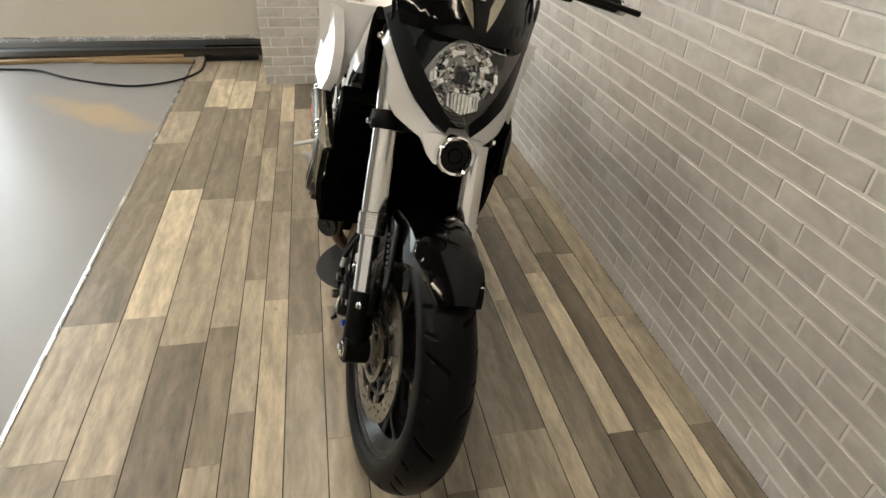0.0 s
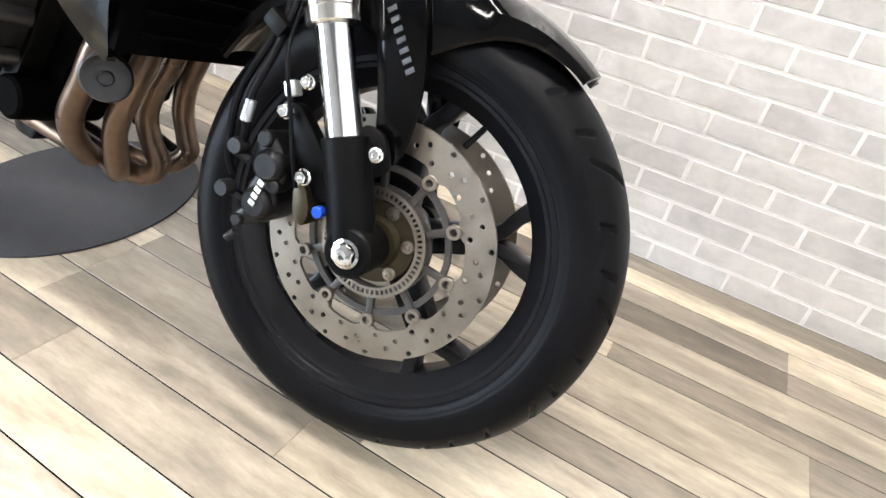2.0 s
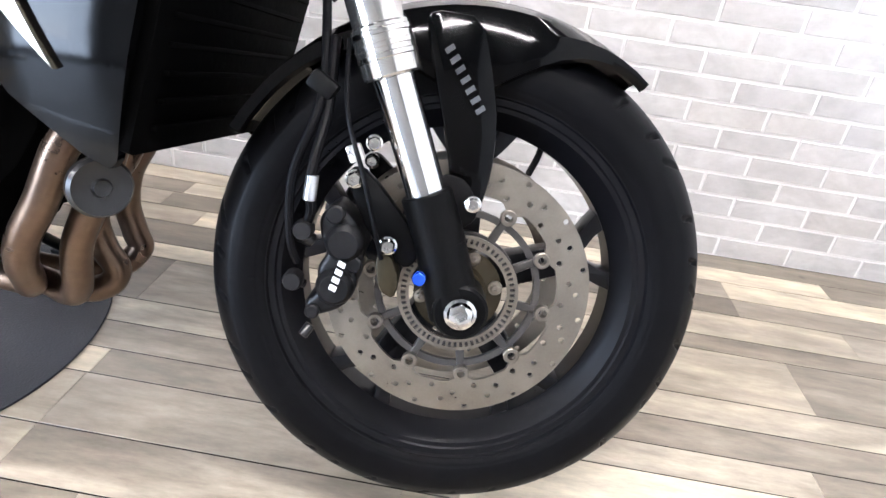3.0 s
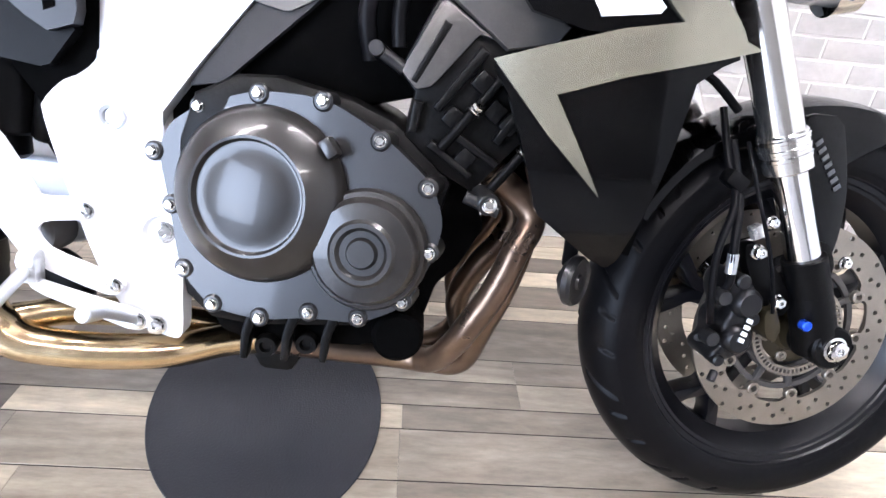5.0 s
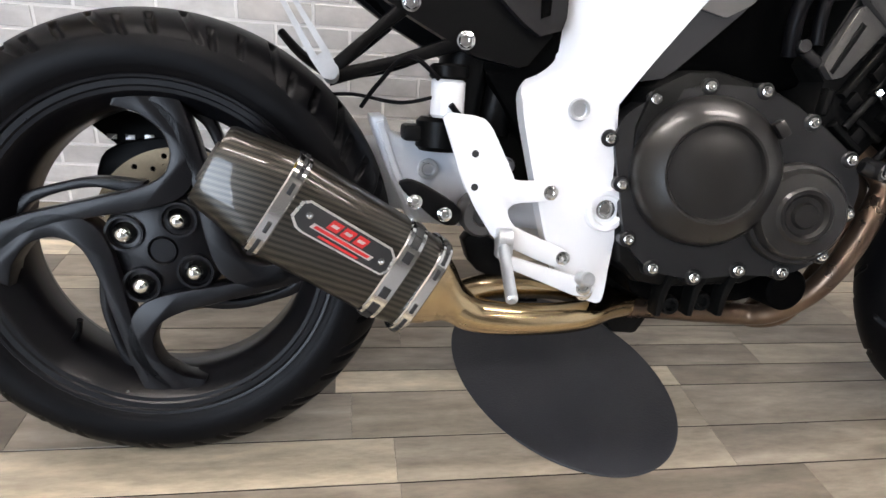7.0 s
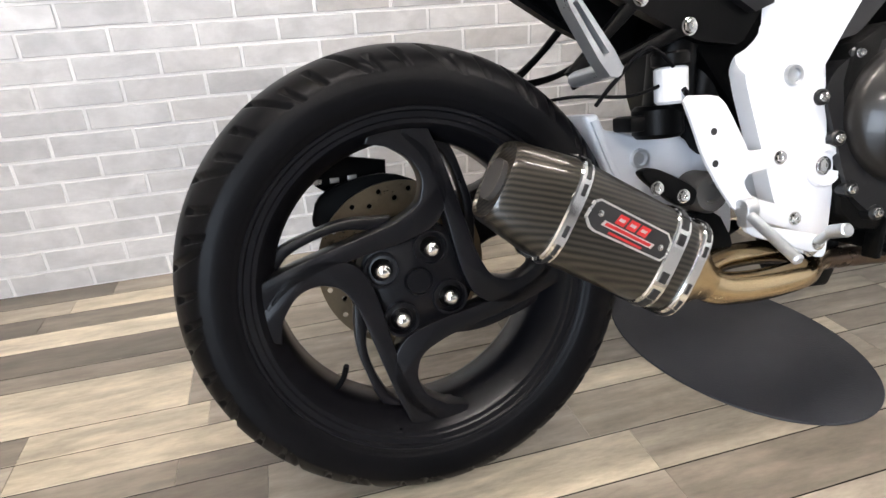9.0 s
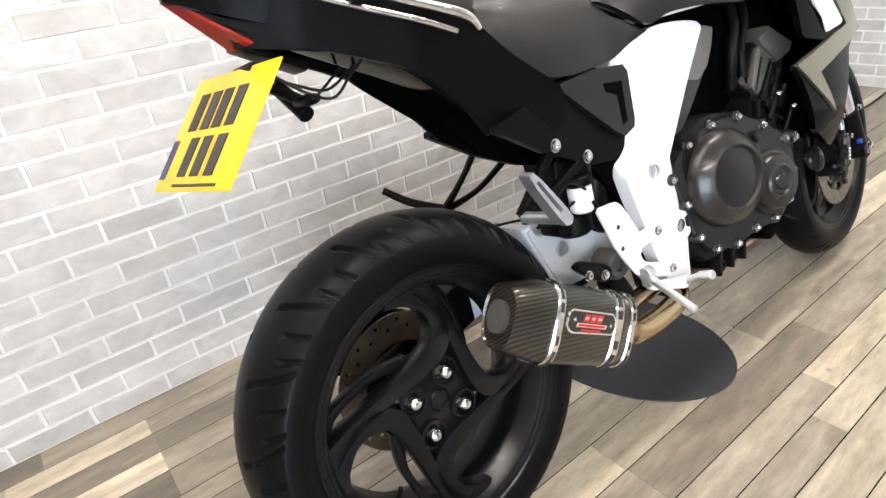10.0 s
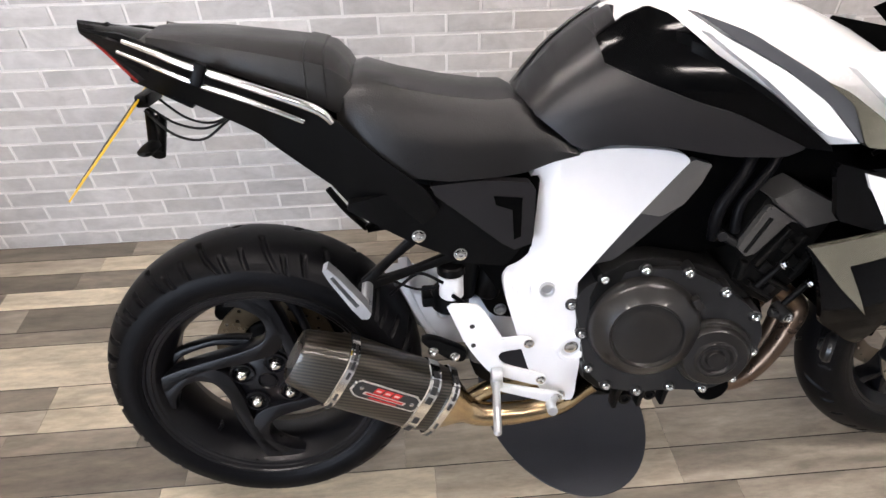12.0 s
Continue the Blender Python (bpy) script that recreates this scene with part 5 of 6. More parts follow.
    hang = part("hanger_bracket", prism(chaikin([(0.305, 0.425), (0.33, 0.433), (0.40, 0.395), (0.395, 0.37), (0.37, 0.37)]), -0.104, -0.084, 0.004), BLACK, bike)
    for x, z in ((0.333, 0.402), (0.374, 0.386)):
        part("hanger_bolt", bolt((x, -0.104, z), 0.008, 0.007), CHROME, hang)


def rearsets():
    plate = [(0.357, 0.522), (0.411, 0.518), (0.424, 0.507), (0.438, 0.483), (0.458, 0.446), (0.461, 0.438), (0.500, 0.439), (0.514, 0.434), (0.519, 0.424), (0.511, 0.412), (0.462, 0.408), (0.454, 0.398), (0.458, 0.386), (0.469, 0.374), (0.531, 0.350), (0.551, 0.338), (0.546, 0.322), (0.529, 0.320), (0.497, 0.332), (0.455, 0.350), (0.436, 0.362), (0.425, 0.378), (0.410, 0.400), (0.388, 0.440), (0.373, 0.482)]
    hp = part("heel_plate", prism(chaikin(plate, 1, 0.2), -0.1285, -0.1215, 0.002), FRAMEWHITE, bike, "white heel guard and foot peg hanger")
    for x, z in ((0.405, 0.471), (0.407, 0.428)):
        # black disc paints the dark of a hole; the plate stays solid
        part("hole_dark", lathe([(0.0, -0.129), (0.0048, -0.129), (0.005, -0.126)], 16, (x, 0, z)), INK, hp)
    for x, z in ((0.511, 0.424), (0.538, 0.334)):
        part("hanger_bolt", bolt((x, -0.129, z), 0.008, 0.006), CHROME, hp)
    ped = part("brake_pedal", prism(chaikin([(0.440, 0.345), (0.507, 0.325), (0.571, 0.307), (0.587, 0.292), (0.565, 0.280), (0.516, 0.299), (0.450, 0.325)], 1, 0.2), -0.142, -0.132, 0.003), FRAMEWHITE, bike, "white painted brake pedal arm")
    part("pedal_tip", join(tube([(0.568, -0.138, 0.296), (0.556, -0.165, 0.312), (0.545, -0.190, 0.326)], 0.0065, 12), cyl((0.545, -0.182, 0.322), (0.542, -0.212, 0.330), 0.0095, 16, 0.002)), ALU, ped)
    part("pedal_bolt", bolt((0.568, -0.142, 0.296), 0.009, 0.005), CHROME, ped)
    part("foot_peg", join(cyl((0.449, -0.135, 0.358), (0.437, -0.240, 0.311), 0.0075, 16, 0.003), cyl((0.440, -0.138, 0.362), (0.460, -0.138, 0.362), 0.014), box(0.450, -0.140, 0.352, 0.022, 0.020, 0.030, 0.004)), ALU, bike, "silver folding foot peg")
    part("brake_reservoir", join(cyl((0.372, -0.085, 0.512), (0.372, -0.085, 0.562), 0.0225, 24, 0.004)), FRAMEWHITE, bike, "white plastic brake fluid reservoir with black cap")
    part("reservoir_cap", cyl((0.372, -0.085, 0.561), (0.372, -0.085, 0.580), 0.0255, 24, 0.003), BLACK, bike)
    br = part("pillion_bracket", join(ribbon([(0.388, 0.609), (0.30, 0.578), (0.218, 0.553)], [0.020, 0.014, 0.020], -0.104, -0.088, 0.004), ribbon([(0.317, 0.649), (0.27, 0.608), (0.218, 0.558)], [0.020, 0.014, 0.020], -0.104, -0.088, 0.004), ribbon([(0.317, 0.649), (0.388, 0.609)], [0.016, 0.014], -0.100, -0.090, 0.003)), BLACK, bike, "black forked pillion peg bracket")
    for x, z in ((0.317, 0.649), (0.388, 0.609)):
        part("bracket_bolt", bolt((x, -0.103, z), 0.0095, 0.006), CHROME, br)
    pg = ring_prism(chaikin([(0.160, 0.645), (0.173, 0.651), (0.233, 0.563), (0.227, 0.550), (0.212, 0.552)], 1, 0.2), [[(0.173, 0.632), (0.178, 0.635), (0.214, 0.578), (0.208, 0.574)]], -0.198, -0.174)
    pg = join(pg, cyl((0.222, -0.098, 0.556), (0.222, -0.18, 0.560), 0.010, 14))
    part("pillion_peg", pg, ALU, bike, "folded silver pillion foot peg")


def hw(x):
    """Tank half width and crown along its length."""
    xs = np.array([x - 0.03, x - 0.015, x, x + 0.015, x + 0.03])
    W = np.interp(xs, [0.47, 0.52, 0.60, 0.75, 0.92, 1.05, 1.16], [0.085, 0.10, 0.122, 0.155, 0.175, 0.185, 0.17])
    T = np.interp(xs, [0.43, 0.47, 0.49, 0.515, 0.553, 0.60, 0.628, 0.68, 0.78, 0.92, 1.05, 1.16], [0.79, 0.845, 0.872, 0.908, 0.948, 0.982, 0.998, 1.016, 1.025, 1.005, 0.945, 0.87])
    return float(W.mean()), float(T.mean())


def tank_y(x, z, off=0.0):
    W, T = hw(x)
    s = min(max((z - 0.74) / (T - 0.74), 0), 1)
    return -(W * math.sqrt(max(0.02, 1 - s ** 3.2)) + off)


def tank_and_panels():
    secs = []
    for x in (0.625 + 0.0252 * k for k in range(21)):
        W, T = hw(x)
        zs = [0.80 + (T - 0.80) * f for f in (0, 0.15, 0.3, 0.45, 0.6, 0.72, 0.82, 0.9, 0.96)]
        side = [(x, tank_y(x, z, -0.006), z) for z in zs]
        secs.append(side + [(x, 0, T)] + [(a, -b, c) for a, b, c in side[::-1]])
    tank = part("fuel_tank", loft(secs), WHITE, bike, "white painted fuel tank with black inserts")
    matte = [(0.489, 0.868), (0.500, 0.886), (0.515, 0.906), (0.553, 0.946), (0.60, 0.979), (0.640, 1.000), (0.628, 0.978), (0.603, 0.962), (0.592, 0.946), (0.600, 0.928), (0.665, 0.900), (0.75, 0.868), (0.80, 0.854), (0.89, 0.811), (0.912, 0.800), (0.881, 0.786), (0.80, 0.788), (0.718, 0.802), (0.629, 0.806), (0.578, 0.792)]
    gloss = [(0.603, 0.955), (0.647, 0.985), (0.683, 0.998), (0.710, 0.988), (0.775, 0.930), (0.85, 0.882), (0.965, 0.790), (0.90, 0.800), (0.865, 0.818), (0.717, 0.867), (0.622, 0.914), (0.600, 0.930)]
    pad = []
    for x in (0.490 + 0.0145 * k for k in range(11)):
        W, T = hw(x)
        zl = max(0.812, 0.86 - 0.75 * (x - 0.49))
        zs = [zl + (T - 0.003 - zl) * f for f in (0, 0.2, 0.4, 0.6, 0.75, 0.87, 0.95)]
        side = [(x, tank_y(x, z, -0.004), z) for z in zs]
        pad.append(side + [(x, 0, T - 0.002)] + [(a, -b, c) for a, b, c in side[::-1]])
    part("tank_pad", loft(pad), MATTE, tank, "matt black rear tank cover")
    strip = [(0.735, 0.972), (0.777, 0.956), (0.852, 0.916), (0.914, 0.873), (0.975, 0.812), (0.919, 0.827), (0.831, 0.901), (0.77, 0.945)]
    upper = [(0.712, 1.000), (0.789, 0.972), (0.905, 0.906), (0.955, 0.868), (0.985, 0.806), (0.917, 0.872), (0.853, 0.918), (0.778, 0.958)]
    gold = [(0.905, 0.904), (0.942, 0.888), (1.006, 0.844), (1.030, 0.800), (0.986, 0.806), (0.957, 0.866)]

    def flank(x, z):
        return -float(np.interp(x, [0.70, 0.80, 0.90, 1.0, 1.1], [0.150, 0.176, 0.192, 0.203, 0.205])) - 0.04 * (0.9 - z)
    for f in (lambda b: b, mirrored):
        part("knee_panel", f(panel(chaikin(matte, 1, 0.15), lambda x, z: tank_y(x, z, 0.010), 0.014, 4)), MATTE, tank, "matt black knee panel")
        part("tank_insert", f(panel(chaikin(gloss, 1, 0.1), lambda x, z: tank_y(x, z, 0.001), 0.006, 4)), GLOSS, tank, "gloss black tank insert")
        part("tank_strip", f(panel(chaikin(strip, 1, 0.1), lambda x, z: flank(x, z) - 0.003, 0.03, 4)), WHITE, tank)
        part("tank_shoulder", f(panel(chaikin(upper, 1, 0.1), flank, 0.03, 4)), GREYFRAME, tank, "dark grey tank shoulder band")
        part("tank_corner", f(panel(chaikin(gold, 1, 0.1), lambda x, z: flank(x, z) - 0.002, 0.03, 4)), SILVERGREY, tank)


def seat_and_tail():
    def cushion(name, stations, label, parent):
        secs = []
        for x, zl, zt, w in stations:
            s = [(-w, zl), (-w * 1.02, zl + 0.35 * (zt - zl)), (-w * 0.95, zl + 0.72 * (zt - zl)), (-w * 0.72, zl + 0.95 * (zt - zl)), (-w * 0.35, zt), (0, zt + 0.002)]
            s = s + [(-a, b) for a, b in s[-2::-1]]
            secs.append([(x, a, b) for a, b in s])
        return part(name, loft(secs), SEATMAT, parent, label)
    cushion("rider_seat", [(0.200, 0.845, 0.868, 0.09), (0.215, 0.83, 0.912, 0.103), (0.245, 0.805, 0.920, 0.112), (0.30, 0.762, 0.903, 0.118), (0.37, 0.752, 0.887, 0.120), (0.44, 0.752, 0.876, 0.114), (0.475, 0.752, 0.876, 0.106), (0.50, 0.755, 0.862, 0.104), (0.54, 0.772, 0.828, 0.110), (0.580, 0.784, 0.792, 0.118)], "black vinyl rider seat", bike)
    pil = cushion("pillion_seat", [(-0.082, 0.972, 0.976, 0.050), (-0.066, 0.966, 0.986, 0.066), (0.02, 0.940, 0.981, 0.085), (0.10, 0.910, 0.971, 0.090), (0.155, 0.889, 0.963, 0.094), (0.200, 0.864, 0.953, 0.095), (0.220, 0.868, 0.932, 0.093), (0.236, 0.882, 0.898, 0.09)], "black vinyl pillion seat with strap", bike)
    strap = []
    for x in (0.158, 0.162, 0.188, 0.192):
        e = 0.003 if 0.16 < x < 0.19 else -0.002
        zl, zt, w = 0.890 - 0.5 * (x - 0.158), 0.963 - 0.24 * (x - 0.155) + e, 0.0942 + e
        h = [(-w, zl), (-w * 1.02, zl + 0.35 * (zt - zl)), (-w * 0.95, zl + 0.72 * (zt - zl)), (-w * 0.72, zl + 0.95 * (zt - zl)), (-w * 0.35, zt), (0, zt + 0.002)]
        strap.append([(x, a, b) for a, b in h + [(-a, b) for a, b in h[-2::-1]]])
    part("seat_strap", loft(strap), SEATMAT, pil)
    tail = [(-0.186, 0.989), (-0.10, 0.984), (0.05, 0.930), (0.20, 0.862), (0.25, 0.81), (0.33, 0.745), (0.355, 0.70), (0.30, 0.645), (0.233, 0.695), (0.206, 0.700), (0.174, 0.748), (0.112, 0.813), (0.073, 0.838), (-0.026, 0.884), (-0.072, 0.896), (-0.117, 0.910), (-0.140, 0.948)]

    def ty(x, z):
        top = float(np.interp(x, [-0.18, 0.05, 0.20, 0.34], [1.0, 0.945, 0.88, 0.75]))
        return -float(np.interp(x, [-0.18, -0.05, 0.1, 0.3], [0.010, 0.078, 0.122, 0.132])) + 0.30 * max(0, top - z)
    for f in (lambda b: b, mirrored):
        p = part("tail_panel", f(panel(chaikin(tail, 1, 0.12), ty, 0.008, 4)), BLACK, bike, "satin black tail side panel")
        part("tail_rail", f(tube([(-0.086, -0.096, 0.981), (-0.04, -0.108, 0.964), (0.003, -0.115, 0.946), (0.10, -0.122, 0.910), (0.174, -0.126, 0.880), (0.196, -0.124, 0.858)], [0.003, 0.0045, 0.005, 0.0065, 0.0075, 0.005], 14)), CHROME, p, "bright silver tail rail")
        part("tail_rail", f(tube([(-0.098, -0.094, 0.967), (-0.04, -0.108, 0.943), (0.009, -0.116, 0.922), (0.09, -0.121, 0.891), (0.155, -0.124, 0.862)], [0.0025, 0.0035, 0.004, 0.005, 0.0045], 12)), CHROME, p, "bright silver tail rail")
        part("rail_clamp", f(box(0.017, -0.121, 0.936, 0.016, 0.014, 0.034, 0.003, (0, 25, 0))), BLACK, p)
        part("side_cover", f(panel(chaikin([(0.328, 0.744), (0.424, 0.750), (0.512, 0.741), (0.512, 0.630), (0.475, 0.618)], 1, 0.12), lambda x, z: -0.118, 0.02, 3)), MATTE, bike, "matt black side cover with a recess painted dark")
        # flat near-black sheet paints the recess's shade; nothing is hollowed out
        part("recess_shade", f(panel([(0.442, 0.722), (0.490, 0.716), (0.490, 0.645), (0.478, 0.640), (0.474, 0.695), (0.446, 0.706)], lambda x, z: -0.1195, 0.004, 2)), DEEP, bike)
        part("under_panel", f(panel(chaikin([(0.19, 0.712), (0.33, 0.742), (0.505, 0.628), (0.468, 0.580), (0.40, 0.590), (0.30, 0.64)], 1, 0.1), lambda x, z: -0.104, 0.02, 3)), BLACK, bike)
    part("tail_top", loft([[(x, -w, z), (x, -w * 0.6, z + 0.012), (x, 0, z + 0.016), (x, w * 0.6, z + 0.012), (x, w, z), (x, w * 0.8, z - 0.6 * w), (x, 0, z - 0.8 * w), (x, -w * 0.8, z - 0.6 * w)] for x, w, z in ((-0.184, 0.006, 0.985), (-0.12, 0.045, 0.974), (-0.05, 0.072, 0.958), (0.08, 0.085, 0.90), (0.2, 0.085, 0.83))]), GLOSS, bike)
    lens, shell = [], []
    for f in (0.0, 0.2, 0.4, 0.6, 0.8, 1.0):
        x, z, w = -0.183 + 0.066 * f, 0.984 - 0.074 * f, 0.004 + 0.034 * f
        rear = [(x + 0.32 * w, -w, z), (x - 0.003, 0, z - 0.003), (x + 0.32 * w, w, z)]
        fore = [(a + 0.004, b, c + 0.002) for a, b, c in rear[::-1]]
        lens.append(rear + fore)
        shell.append([(a, b, c) for a, b, c in fore[::-1]] + [(a + 0.036, b * 0.9, c + 0.010) for a, b, c in fore])
    lamp = part("tail_light", loft(lens), TAILRED, bike, "red tail light under the tail tip")
    part("housing", loft(shell), BLACK, lamp)


SWAP = Matrix(((0, 1, 0, 0), (1, 0, 0, 0), (0, 0, 1, 0), (0, 0, 0, 1)))


def front_panel(pts, xf, thick, cuts=4):
    """A sheet outlined in y and z whose face is x = xf(y, z), thickening backwards."""
    return moved(panel(pts, xf, -thick, cuts), SWAP)


def headlight():
    def xf(y, z):
        return 1.435 - 5.5 * y * y - 0.30 * (z - 0.80)
    half = [(0.0, 0.964), (0.045, 0.952), (0.08, 0.948), (0.112, 0.952), (0.076, 0.896), (0.045, 0.855), (0.014, 0.828), (0.0, 0.824)]
    lens = half + [(-y, z) for y, z in half[-2:0:-1]]
    # backing in pale silver paint: the reflector's bright reflection is put into its colour
    hl = part("headlight", front_panel(lens, lambda y, z: xf(y, z) - 0.078, 0.004, 3), SILVER, bike, "clear lens headlight with faceted reflector")
    bowl = bmesh.new()
    n, rng = 22, random.Random(3)
    rs = (0.014, 0.022, 0.029, 0.036, 0.043, 0.050, 0.057, 0.064)

    def dish(r, a, e):
        return bowl.verts.new((xf(0, 0.90) - 0.068 + 8.6 * r * r + e, r * math.cos(a), 0.897 + r * math.sin(a)))
    for r0, r1 in zip(rs, rs[1:]):
        for k in range(n):
            a0, a1 = 2 * math.pi * k / n, 2 * math.pi * (k + 1) / n
            tx, ty = rng.uniform(-0.0045, 0.0045), rng.uniform(-0.0045, 0.0045)
            bowl.faces.new((dish(r0, a0, -tx - ty), dish(r0, a1, tx - ty), dish(r1, a1, tx + ty), dish(r1, a0, ty - tx)))
    part("reflector_bowl", bowl, REFL, hl, "faceted silver reflector bowl", 3)
    for k in range(9):
        y = -0.028 + 0.007 * k
        part("reflector_flute", cyl((xf(y, 0.85) - 0.030, y, 0.874 - 0.2 * abs(y)), (xf(y, 0.84) - 0.018, y, 0.838 + 0.35 * abs(y)), 0.0042, 10), REFL, hl)
    part("bulb_cap", join(cyl((1.335, 0, 0.897), (1.366, 0, 0.895), 0.0135, 20, 0.003), cyl((1.366, 0, 0.895), (1.376, 0, 0.895), 0.009, 16, 0.003)), BLOCK, hl)
    part("lens", front_panel(lens, xf, 0.003, 3), GLASS, hl, "clear curved headlight lens").visible_shadow = False
    side = [(0.115, 0.985), (0.144, 0.955), (0.127, 0.912), (0.111, 0.883), (0.092, 0.854), (0.054, 0.826), (0.024, 0.806), (0.016, 0.826), (0.045, 0.857), (0.077, 0.897), (0.112, 0.952)]
    for sg in (1, -1):
        part("headlight_rim", front_panel([(sg * y, z) for y, z in (side if sg > 0 else side[::-1])], lambda y, z: xf(y, z) - 0.004 - 0.25 * max(0, abs(y) - 0.1), 0.05, 3), BLACK, hl, "matt black headlight surround")
        arm = [(0.130, 0.935), (0.141, 0.905), (0.126, 0.868), (0.122, 0.815), (0.106, 0.797), (0.062, 0.781), (0.026, 0.758), (0.018, 0.795), (0.047, 0.812), (0.079, 0.838), (0.108, 0.878), (0.121, 0.908)]
        part("headlight_bracket", front_panel([(sg * y, z) for y, z in (arm if sg > 0 else arm[::-1])], lambda y, z: xf(y, z) - 0.026, 0.022, 3), SILVER, hl, "bright silver headlight bracket")
    chin = [(-0.062, 0.800), (0.062, 0.800), (0.052, 0.765), (0.030, 0.745), (-0.030, 0.745), (-0.052, 0.765)]
    part("chin_panel", front_panel(chaikin(chin, 1), lambda y, z: xf(y, z) - 0.012, 0.05, 3), SILVER, hl)
    m = Matrix.Translation((1.440, 0.002, 0.772)) @ pose(0, 0, 0, 0, 0, 90) @ pose(0, 0, 0, -14, 0, 0)
    part("marker_ring", moved(lathe([(0.037, 0.03), (0.037, -0.006), (0.034, -0.009), (0.030, -0.006), (0.029, 0.004)], 40), m), CHROME, hl, "bright ring round the dark position lamp")
    part("marker_lens", moved(lathe([(0, -0.001), (0.012, -0.001), (0.015, 0.002), (0.029, 0.003)], 40), m), GLOSS, hl)
    visor = [(0.0, 0.965), (0.06, 0.963), (0.125, 0.955), (0.138, 1.0), (0.125, 1.07), (0.07, 1.12), (0.0, 1.14)]
    visor = visor + [(-y, z) for y, z in visor[-2:0:-1]]
    part("flyscreen", front_panel(visor, lambda y, z: xf(y, z) + 0.006 - 0.5 * max(0, z - 0.99), 0.008, 4), GLOSS, hl, "small gloss black flyscreen with pale stripes")
    for sg in (1, -1):
        st = [(0.012, 0.985), (0.030, 1.010), (0.085, 1.10), (0.068, 1.11), (0.016, 1.02)]
        part("screen_stripe", front_panel([(sg * y, z) for y, z in (st if sg > 0 else st[::-1])], lambda y, z: xf(y, z) + 0.008 - 0.5 * max(0, z - 0.99), 0.003, 3), SILVERGREY, hl)
    part("screen_bar", front_panel([(-0.005, 1.03), (0.005, 1.03), (0.004, 1.11), (-0.004, 1.11)], lambda y, z: xf(y, z) + 0.008 - 0.5 * max(0, z - 0.99), 0.003, 2), WHITE, hl)
    part("lamp_housing", loft([[(x, w * math.copysign(abs(math.cos(t)) ** 0.6, math.cos(t)), 0.90 + h * math.copysign(abs(math.sin(t)) ** 0.6, math.sin(t))) for t in (2 * math.pi * k / 20 for k in range(20))] for x, w, h in ((1.312, 0.09, 0.07), (1.285, 0.08, 0.062), (1.25, 0.05, 0.04))]), BLACK, hl)


SHROUD_BOW = np.polyfit([0.95, 0.985, 1.02, 1.08, 1.15, 1.23], [0.186, 0.196, 0.203, 0.210, 0.211, 0.200], 3)


def shroud_y(x, z):
    """The shroud's side, bowed along its length and drawn in towards the bottom."""
    low = max(0.0, 0.56 - z)
    return -float(np.polyval(SHROUD_BOW, x)) + 1.4 * low * low


